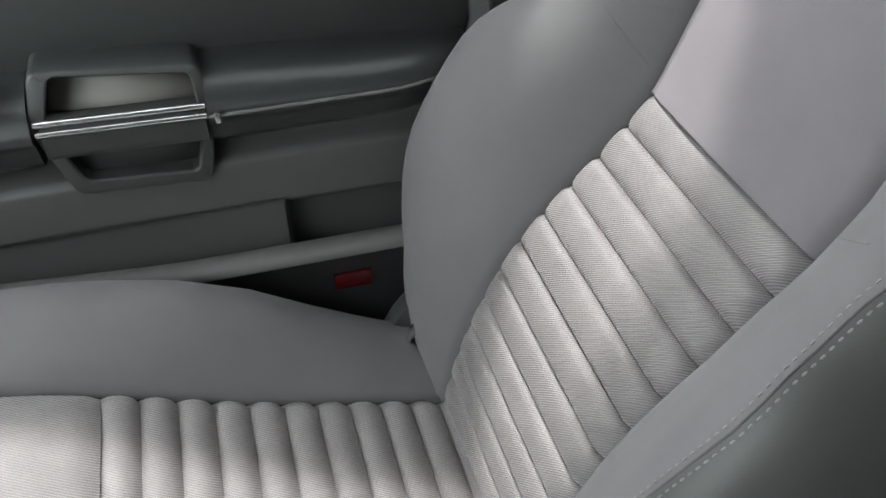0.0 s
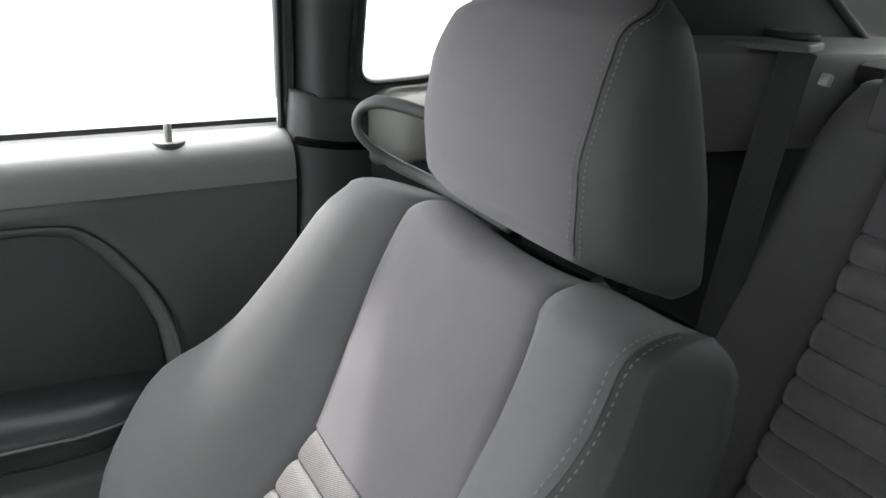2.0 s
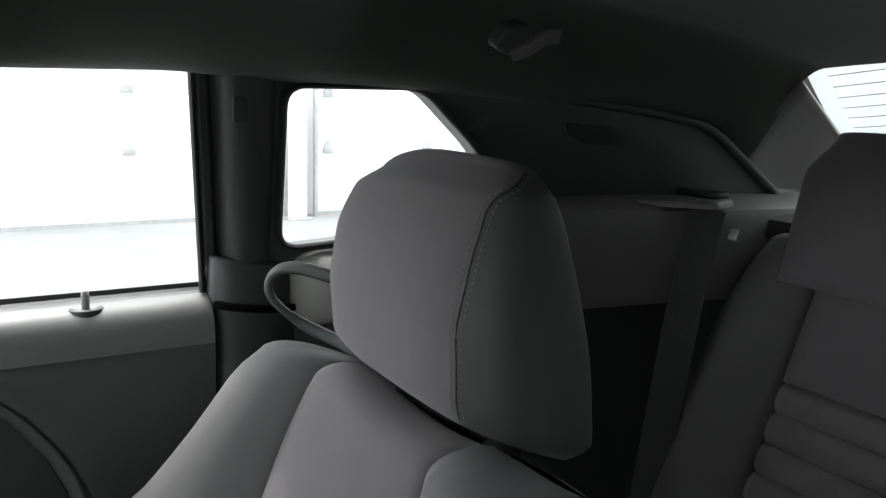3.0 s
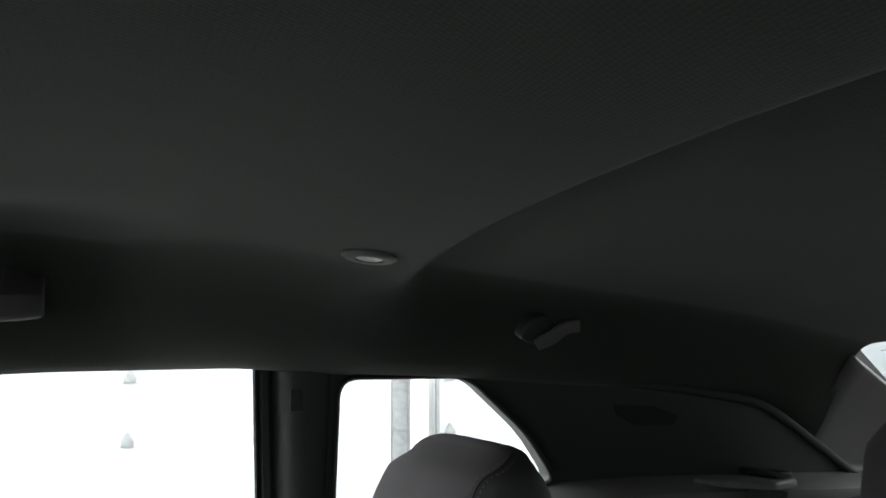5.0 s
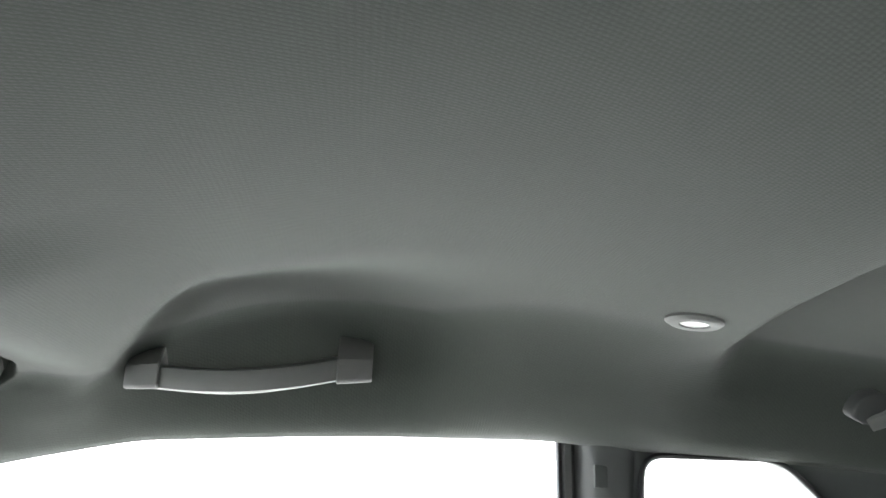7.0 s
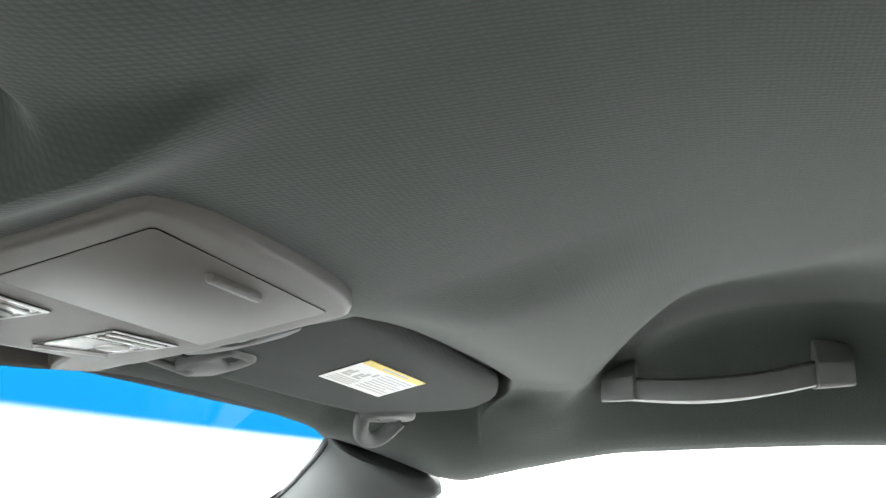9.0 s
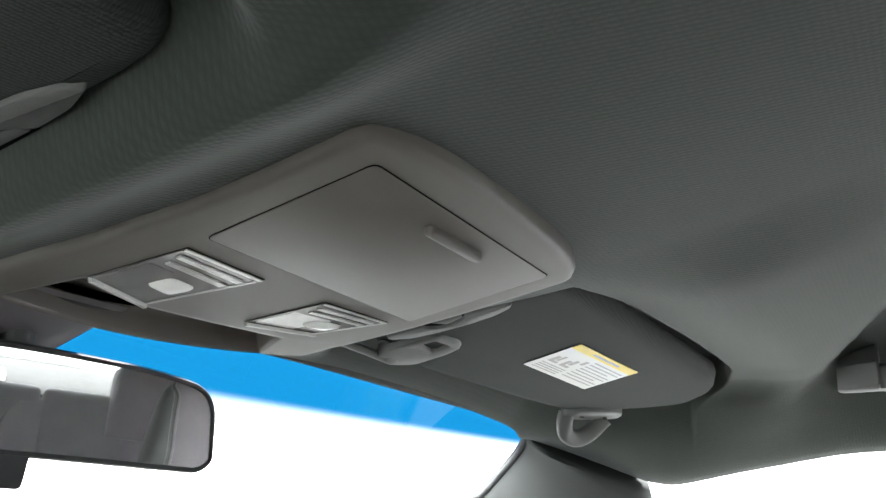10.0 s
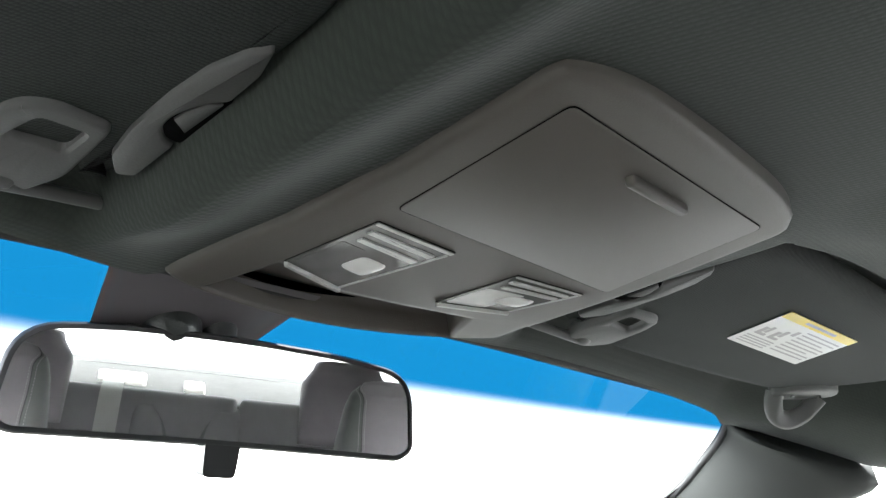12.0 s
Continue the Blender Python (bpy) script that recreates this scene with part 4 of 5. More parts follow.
def bucket_cushion(seat, cx, s, wi=0.122, wo=0.252):
    pts = [Vector((cx, y, z)) for y, z in cush]
    fine = spline(pts, 120)
    acc = np.r_[0, np.cumsum([(fine[i] - fine[i - 1]).length for i in range(1, 120)])]
    fy, fz = np.array([p.y for p in fine]), np.array([p.z for p in fine])

    def frame_at(q):
        p = Vector((cx, float(np.interp(q, acc, fy)), float(np.interp(q, acc, fz))))
        a, b = max(0, q - 0.01), min(acc[-1], q + 0.01)
        t = Vector((0, float(np.interp(b, acc, fy) - np.interp(a, acc, fy)), float(np.interp(b, acc, fz) - np.interp(a, acc, fz)))).normalized()
        return p, t, Vector((0, -t.z, t.y))

    hh = curve([(0.0, 0.008), (0.08, 0.014), (0.13, 0.024), (0.19, 0.040), (0.26, 0.060), (0.34, 0.062), (0.42, 0.046), (0.48, 0.032), (0.56, 0.018), (acc[-1], 0.012)])

    def half(q):
        h, wr = float(hh(q)), wo - 0.050
        return [(wi, -0.010), (wi + 0.002, -0.001), (wi + 0.007, 0.006), (wi + 0.4 * (wr - wi), 0.008 + 0.6 * h), (wr - 0.012, 0.006 + 0.95 * h), (wr, 0.005 + h), (wr + 0.014, 0.004 + 0.98 * h), (wr + 0.028, 0.86 * h), (wr + 0.040, 0.55 * h - 0.006), (wo, -0.02), (wo + 0.002, -0.06), (wo - 0.012, -0.10)]

    rings = []
    for q in np.linspace(0, acc[-1], 40):
        p, t, n = frame_at(q)
        rings.append([p + Vector((u, 0, 0)) + n * v for u, v in half(q)])
    for e in (1, -1):
        def put(p):
            return Vector((cx + e * (p.x - cx), p.y, p.z))
        part("cushion_bolster", loft([[put(p) for p in r[:8]] for r in rings], False), BOLSTER, seat, "padded cushion bolster", side=s, sharp=180)
        part("cushion_side", loft([[put(p) for p in r[7:]] for r in rings], False), SIDE, seat, side=s, sharp=180)
    q0, q1 = float(np.interp(-0.034, fy[:100], acc[:100])), float(np.interp(0.325, fy[:90], acc[:90]))
    cut = np.linspace(q0, q1, 12)
    us = np.r_[-1, -0.96, -0.9, np.linspace(-0.75, 0.75, 7), 0.9, 0.96, 1]
    for i in range(11):
        def rib(u, v):
            p, t, n = frame_at(cut[i] + (cut[i + 1] - cut[i]) * v)
            return p + Vector((u * (wi + 0.001), 0, 0)) + n * (0.0075 * max(0.0, 1 - abs(2 * v - 1) ** 2.6) - 0.004 - 0.010 * float(ss(0.90, 1.0, abs(u))))
        part("cushion_rib", grid(rib, us, [0, 0.06, 0.18, 0.35, 0.5, 0.65, 0.82, 0.94, 1]), TWILL, seat, "" if i else "ribbed grey twill channel", side=s, sharp=180)

    def front(u, v):
        p, t, n = frame_at(q1 + (acc[-1] - q1) * v)
        return p + Vector((u * (wi + 0.001), 0, 0)) + n * (0.005 * (1 - u * u) - 0.010 * float(ss(0.92, 1.0, abs(u))) + 0.004 * float(ss(0, 0.04, v)) - 0.004)
    part("cushion_front", grid(front, np.r_[-1.0, -0.985, -0.95, np.linspace(-0.85, 0.85, 9), 0.95, 0.985, 1.0], np.r_[0, 0.015, 0.04, np.linspace(0.08, 1, 16)]), TWILL, seat, "plain twill cushion front", side=s, sharp=180)
    part("base", rbox((cx, 0.22, 0.275), (0.46, 0.50, 0.20), 0.03), BLACK, seat, "black seat base on rails", side=s)


def headrest(seat, cx, s):
    n, rings = 40, []
    vv = np.r_[np.linspace(0, 0.12, 4), np.linspace(0.2, 0.78, 11), np.linspace(0.81, 1.0, 15)]
    inboard = curve([(0, 0.138), (0.08, 0.145), (0.3, 0.146), (0.6, 0.142), (0.8, 0.137), (0.92, 0.129), (1.0, 0.114)])
    outboard = curve([(0, 0.138), (0.08, 0.146), (0.3, 0.152), (0.6, 0.147), (0.8, 0.138), (0.92, 0.128), (1.0, 0.112)])
    fy = curve([(0, -0.306), (0.1, -0.297), (0.4, -0.295), (0.7, -0.305), (0.88, -0.322), (1.0, -0.345)])
    fz = curve([(0, 0.998), (0.4, 1.072), (0.7, 1.126), (0.88, 1.168), (1.0, 1.186)])
    by = curve([(0, -0.442), (0.1, -0.448), (0.4, -0.438), (0.7, -0.418), (0.88, -0.400), (1.0, -0.386)])
    bz = curve([(0, 0.938), (0.4, 1.040), (0.7, 1.108), (0.88, 1.154), (1.0, 1.176)])
    for v in vv:
        f, b = Vector((cx, float(fy(v)), float(fz(v)))), Vector((cx, float(by(v)), float(bz(v))))
        wo, wi = float(outboard(v)), float(inboard(v))
        c, d = (f + b) / 2, (f - b) / 2
        shrink = 1 - 0.10 * max(0, 0.06 - v) / 0.06
        rings.append([c + d * sy * shrink + Vector(((wo if sx > 0 else wi) * sx * shrink, 0, -0.022 * max(0.0, sx) ** 1.6 * float(ss(0.60, 1.0, v)))) for sx, sy in oval(1, 1, n, 3.4)])
    top = rings[-1]
    mid = sum(top, Vector()) / n
    dome = [[mid + (p - mid) * k + Vector((0, 0, h)) for p in top] for k, h in ((0.965, 0.0032), (0.89, 0.0062), (0.76, 0.0088), (0.55, 0.0106), (0.30, 0.0114), (0.02, 0.0116))]
    low = rings[0]
    mid = sum(low, Vector()) / n
    sole = [[mid + (p - mid) * k + Vector((0, 0, -h)) for p in low] for k, h in ((0.5, 0.004), (0.9, 0.002))]
    # cloth face between the two seams, a plainer shell round the sides and the back
    every = sole + rings + dome
    bend = [14.55 + 0.9 * float(ss(0.35, 0.90, v)) + 4.0 * float(ss(0.80, 1.03, v)) ** 1.3 for v in vv]
    seams = [bend[0]] * len(sole) + bend + [bend[-1]] * len(dome)

    def on_ring(r, q):
        q %= n
        return r[int(q)].lerp(r[(int(q) + 1) % n], q - int(q))

    def raised(r, q, h):
        out = (on_ring(r, q) - sum(r, Vector()) / n).normalized()
        return on_ring(r, q) + out * h

    # Shell takes the darkened side vinyl, partly for the shade on it.
    hr = part("headrest", loft([[on_ring(r, q) for q in np.linspace(k, n + n // 2 - k, 32)] for r, k in zip(every, seams)], False), SIDE, seat, "rounded cloth headrest on two steel posts", side=s, sharp=180)
    part("face", loft([[on_ring(r, q) for q in np.linspace(n // 2 - k, k, 22)] for r, k in zip(every, seams)], False), CLOTH, hr, "smooth slate cloth headrest face", side=s, sharp=180)
    pairs = list(zip(rings, bend))[1:]
    line = [raised(r, q, -0.0004) for r, q in pairs]
    nn = [Vector((-0.6, 1, 0.1)).normalized()] * len(line)
    rows = [[raised(r, q + d * 0.0046 / max(1e-4, (on_ring(r, q) - on_ring(r, q + 1)).length), 0.0003) for r, q in pairs] for d in (1, -1)]
    part("stitching", merge(*[stitches(row, nn, 0.0, 0.0034, 0.0005, 0.0048) for row in rows]), THREAD, hr, "double row of grey stitching", side=s, kind="stuff")
    part("seam", sweep(line, oval(0.0008, 0.0010, 6), caps=False), RUBBER, hr, side=s)
    for u in (-0.091, 0.060):
        part("post", loft([[(cx + u + 0.0065 * math.cos(a), -0.366 + 0.0065 * math.sin(a) - 0.10 * (0.985 - z), z) for a in np.linspace(0, 6.283, 14, endpoint=False)] for z in (0.93, 0.955, 1.03)]), STEEL, seat, "bright steel headrest post", side=s)
        part("post_guide", loft([[(cx + u + r * math.cos(a), -0.366 + r * math.sin(a), z) for a in np.linspace(0, 6.283, 18, endpoint=False)] for z, r in ((0.945, 0.017), (0.962, 0.016), (0.964, 0.012))]), BLACK, seat, side=s)


for s, word in ((1, "passenger"), (-1, "driver")):
    cx = 0.368
    seat = thing("front_seat", f"dark slate cloth {word} bucket seat with ribbed insert", "car seat", (s * cx, 0.2, 0.21), "front seats")
    bucket_back(seat, cx, s, back_y, back_wo, back_h, back_wi, 0.962, 0.757, 0.375, 12, 0.115)
    bucket_cushion(seat, cx, s)
    headrest(seat, cx, s)
    hoop = spline([(0.40, -0.352, 0.972), (0.47, -0.350, 0.974), (0.525, -0.335, 0.982), (0.558, -0.305, 0.998), (0.571, -0.280, 1.022), (0.572, -0.276, 1.042), (0.562, -0.286, 1.056), (0.540, -0.305, 1.058), (0.50, -0.338, 1.048), (0.465, -0.360, 1.040)], 60)
    part("belt_guide_loop", sweep(hoop, oval(0.0068, 0.0045, 12, 2.6), up=(0.3, 0.9, 0.3)), UPPER, seat, "grey plastic seat belt loop", side=s, sharp=180)
    shield = rounded([(0.045, 0.30), (0.040, 0.405), (0.022, 0.440), (-0.02, 0.485), (-0.07, 0.48), (-0.09, 0.40), (-0.06, 0.30)], 0.03, 5)
    part("recliner_cover", slab(shield, lambda y, z, h: (0.585 + h, y, z), 0.0, 0.03, 0.008), PLASTIC, seat, "plastic recliner cover", side=s)
    part("recliner_lever", sweep(spline([(0.560, 0.024, 0.411), (0.560, 0.016, 0.428), (0.560, 0.006, 0.448), (0.562, -0.010, 0.468)], 10), oval(0.006, 0.004, 8)), STEEL, seat, "bright metal recliner lever", side=s)

# ---------------------------------------------------------------- rear seat
rear_y = curve([(0.40, -0.740), (0.50, -0.765), (0.60, -0.800), (0.75, -0.858), (0.90, -0.915), (1.0, -0.955), (1.06, -0.980)])
rear_wo = curve([(0.40, 0.272), (0.80, 0.272), (0.95, 0.262), (1.02, 0.245), (1.06, 0.225)])
rear_h = curve([(0.40, 0.010), (0.60, 0.030), (0.80, 0.040), (0.95, 0.034), (1.06, 0.018)])
for s, word in ((1, "passenger"), (-1, "driver")):
    cx = 0.283
    rs = thing("bench_seat", f"dark slate cloth rear seat behind the {word}", "car seat", (s * cx, -0.6, 0.22), "rear seats")
    bucket_back(rs, cx, s, rear_y, rear_wo, rear_h, lambda z: 0.150, 1.045, 0.882, 0.42, 12, 0.12, False)
    rings = []
    for v in np.linspace(0, 1, 14):
        w = 0.107 * (1 - 0.26 * float(ss(0.72, 1.0, v)))
        c = Vector((0.362, -0.950 - 0.045 * v, 1.000 + 0.190 * v))
        d = Vector((0, 0.048 * (1 - 0.40 * float(ss(0.75, 1, v))), 0.012))
        rings.append([c + d * sy + Vector((w * sx, 0, 0)) for sx, sy in oval(1, 1, 30, 3.2)])
    part("headrest", loft(rings), CLOTH, rs, "rounded rear headrest", side=s, sharp=180)
    inner, outer = (0.117, 0.300) if s > 0 else (-0.113, 0.300)
    part("middle_back", rbox(((inner + outer) / 2, -0.985, 0.985), (outer - inner, 0.10, 0.20), 0.022, 4, Matrix.Rotation(0.33, 3, "X")), BOLSTER, rs, "plain cloth middle backrest section", side=s)
    part("cushion", rbox((cx, -0.42, 0.37), (0.54, 0.46, 0.16), 0.05, 4), BOLSTER, rs, side=s)

# rear seat belts with their shelf guides
for s in (1, -1):
    belt = thing("rear_seat_belt", "grey woven seat belt running down from the rear side ledge", "seat belt", (s * 0.5, -0.85, 1.09), "rear seat belts")
    line = spline([(0.541, -0.872, 1.096), (0.5405, -0.866, 1.084), (0.540, -0.860, 1.06), (0.540, -0.840, 0.96), (0.540, -0.818, 0.82), (0.540, -0.795, 0.66), (0.540, -0.78, 0.50)], 40)
    part("webbing", sweep(line, [(-0.023, -0.0007), (0.023, -0.0007), (0.023, 0.0007), (-0.023, 0.0007)], up=(-0.75, 0.62, 0.15)), WEB, belt, side=s)
    part("guide", slab(rounded([(-0.800, 0.612), (-0.862, 0.520), (-0.925, 0.545), (-0.925, 0.618)], 0.010, 4), lambda y, x, h: (x, y, 1.092 + h + 0.02 * (0.6 - x)), 0.0, 0.010, 0.004), TRIM, belt, "grey plastic belt guide", side=s)
    part("guide_slot", rbox((0.585, -0.905, 1.106), (0.075, 0.026, 0.012), 0.004), BLACK, belt, side=s)
    part("seat_latch", rbox((0.505, -0.885, 1.062), (0.015, 0.010, 0.016), 0.003, 2, Matrix.Rotation(0.4, 3, "X")), GALV, belt, "small metal seat latch", side=s)


# belt guide and anchor cover on the parcel shelf
def on_shelf(x, y, h):
    return Vector((x, y, 1.1025 - 0.1206 * (y + 1.22) + h))


guide = thing("shelf_belt_guide", "pale plastic belt guide set in the parcel shelf", "belt guide", (-0.155, -1.15, 1.096))
o2, h2 = ring_pair(rounded([(-0.213, -1.215), (-0.098, -1.215), (-0.096, -1.10), (-0.206, -1.10)], 0.012, 4), rounded([(-0.198, -1.172), (-0.113, -1.172), (-0.113, -1.148), (-0.198, -1.148)], 0.006, 3), 48)
part("bezel", slab(o2, on_shelf, -0.002, 0.010, 0.004, h2), LABEL, guide)
part("slot", slab([(-0.200, -1.174), (-0.111, -1.174), (-0.111, -1.146), (-0.200, -1.146)], on_shelf, 0.0, 0.003, 0.0005), BLACK, guide)
part("webbing", sweep(spline([on_shelf(-0.165, -1.155, 0.012), on_shelf(-0.165, -1.09, 0.010), (-0.165, -1.03, 1.094), (-0.165, -0.985, 1.102), (-0.165, -0.935, 1.078), (-0.165, -0.905, 1.0), (-0.165, -0.885, 0.93)], 24), [(-0.023, -0.0007), (0.023, -0.0007), (0.023, 0.0007), (-0.023, 0.0007)], up=(0, 0.5, 1)), CREAM, guide, "pale belt webbing")
cap = thing("anchor_cover", "small pale child seat anchor cover on the parcel shelf", "cover", (0.016, -1.10, 1.09))
part("cover", slab(rounded([(-0.008, -1.155), (0.041, -1.155), (0.041, -1.065), (-0.008, -1.065)], 0.008, 4), on_shelf, -0.002, 0.014, 0.005), LABEL, cap)
for hx_ in (0.004, 0.027):
    part("hole", slab(rounded([(hx_ - 0.006, -1.105), (hx_ + 0.006, -1.105), (hx_ + 0.006, -1.080), (hx_ - 0.006, -1.080)], 0.003, 2), on_shelf, 0.010, 0.0145, 0.0004), BLACK, cap)


# ---------------------------------------------------------------- overhead console
oc = thing("overhead_console", "grey-brown plastic overhead console with storage lid and map lamps", "console", (0, 0.44, 1.28))
CY, CZ = 0.338, 1.2915
ey, en = Vector((0, 0.9850, -0.1726)), Vector((0, -0.1726, -0.9850))


def on_console(x, y, h):
    """A point of the console's plane (y as seen from above), h below it."""
    return Vector((x, CY, CZ)) + ey * ((y - CY) / 0.985) + en * (h - 0.012 + 0.03 * (x + 0.045))


def console_outline(a, b):
    """Rounded outline; lines of constant b run along the front recess, which lies between b = 0.80 and 0.978."""
    q, far = abs(a), 0.332 + 0.236 * b
    w = float(console_left(far) if a < 0 else console_right(far)) - 0.003 * max(0.0, 1 - b / 0.05) ** 2
    inner = float(np.interp(b, [0, 0.75, 0.80, 0.978, 1.0], [0.080, 0.080, 0.077, 0.0875, 0.089] if a < 0 else [0.085, 0.085, 0.062, 0.081, 0.085]))
    x = float(np.interp(q, [0, 0.8, 1.0], [0, inner, w])) * (1 if a > 0 else -1)
    rear = 0.3265 + 0.010 * q ** 5 + 0.003 * q * q
    back = float(np.interp(x, [-0.12, -0.077, -0.035, 0.012, 0.062, 0.12], [0.513, 0.513, 0.5245, 0.519, 0.511, 0.505]))
    front = 0.574 - 2.08 * (x + 0.035) ** 2 - 0.004 * q ** 10
    return x, float(np.interp(b, [0, 0.8, 0.978, 1.0], [rear, back, front - 0.0042 + 0.02 * x, front]))


LENSES = [[(-0.0711, 0.4544), (-0.0182, 0.4557), (-0.0340, 0.5205), (-0.0765, 0.5105)], [(0.0300, 0.4543), (0.0837, 0.4490), (0.0690, 0.4915), (0.0235, 0.5055)]]


def console_face(a, b):
    x, y = console_outline(a, b)
    edge = min((1 - abs(a)) * 0.14, b * 0.235, (1 - b) * 0.19)
    h = 0.0135 * float(np.interp(edge, [0, 0.0006, 0.0025, 0.006], [0.0, 0.80, 0.95, 1.0])) + 0.0008 * float(ss(0.0, 0.03, edge))
    h -= 0.020 * min(float(ss(0.800, 0.812, b)), float(ss(0.978, 0.970, b)), float(ss(0.80, 0.775, abs(a))))
    return on_console(x, y, h - 0.004)


aa = np.unique(np.r_[-1, -0.996, -0.985, -0.96, np.linspace(-0.93, 0.93, 63), 0.96, 0.985, 0.996, 1, -0.8, -0.793, -0.784, -0.775, 0.775, 0.784, 0.793, 0.8])
bb = np.unique(np.r_[0, 0.0026, 0.011, np.linspace(0.028, 0.79, 66), 0.80, 0.804, 0.808, 0.812, np.linspace(0.83, 0.96, 9), 0.970, 0.973, 0.976, 0.978, 0.984, 0.991, 0.9974, 1])
shell = part("shell", merge(grid(console_face, aa, bb), grid(lambda a, b: on_console(*console_outline(a, b), -0.018), [-0.97, 0, 0.97], [0.03, 0.5, 0.97])), CONSOLE, oc, sharp=180)
lid_poly = rounded([(-0.0823, 0.3490), (0.0800, 0.3462), (0.0925, 0.4397), (-0.0734, 0.4414)], 0.004, 3)
part("lid_gap", slab(inset(lid_poly, -0.0004), on_console, 0.0040, 0.01050, 0.0002), GAP, oc, "dark gap round the lid")
lid = part("lid", slab(lid_poly, on_console, 0.0045, 0.01065, 0.0003), CONSOLE, oc, "storage lid")
part("lid_grip", slab(rounded([(-0.0205, 0.3650), (-0.0205, 0.3598), (0.0265, 0.3584), (0.0265, 0.3636)], 0.0026, 4), on_console, 0.0100, 0.0148, 0.0016), CONSOLE, lid, "raised lid grip bar")
for side_, w in zip((-1, 1), LENSES):
    def on_lens(u, v, h):
        p = [(1 - v) * ((1 - u) * w[0][k] + u * w[1][k]) + v * ((1 - u) * w[3][k] + u * w[2][k]) for k in (0, 1)]
        return on_console(p[0], p[1], h)

    def cell(u0, u1, v0, v1, r=0.02):
        return rounded([(u0, v0), (u1, v0), (u1, v1), (u0, v1)], r, 3)

    part("lamp_gap", slab(cell(-0.007, 1.007, -0.006, 1.0), on_lens, 0.004, 0.01045, 0.0001), GAP, oc, "dark gap round the lens")
    lamp = part("map_lamp", slab(cell(0, 1, 0, 1), on_lens, 0.0045, 0.0109, 0.006), CLEAR, oc, "clear map lamp lens")
    part("lens_rim", slab(cell(0.0, 1.0, 0.0, 0.05), on_lens, 0.010, 0.0114, 0.008), PRISM, lamp)
    part("lens_rim", slab(cell(0.95, 1.0, 0.05, 1.0), on_lens, 0.010, 0.0114, 0.008), PRISM, lamp)
    for k in range(2):
        part("prism_bar", slab(cell(0.06 + 0.05 * k, 0.93, 0.10 + 0.14 * k, 0.20 + 0.14 * k), on_lens, 0.010, 0.0118, 0.022), PRISM, lamp)
    def dome(u, v, ru, rv, base, rise):
        return loft([[on_lens(u + ru * k * cu, v + rv * k * cv, base + rise * math.sqrt(1 - k * k)) for cu, cv in oval(1, 1, 20, 4.5)] for k in (1.0, 0.93, 0.8, 0.6, 0.35, 0.1)])

    # White dome added for the glint that the windshield leaves on the lens.
    part("lens_glint", dome(0.66, 0.60, 0.20, 0.13, 0.0105, 0.0030), LENS, lamp, "white dome for the glint on the lens")
    # Twin parts, lit and unlit by colour: pale on the right, dark left.
    part("reflector", slab(cell(0.05, 0.60 if side_ > 0 else 0.40, 0.40, 0.93, 0.05), on_lens, 0.0100, 0.0111, 0.004), PRISM if side_ > 0 else CLEAR, lamp)
    part("lens_lip", slab(cell(0.02, 1.02, 0.975, 1.02, 0.01), on_lens, 0.006, 0.0128, 0.006), PRISM, lamp, "clear lens lip")

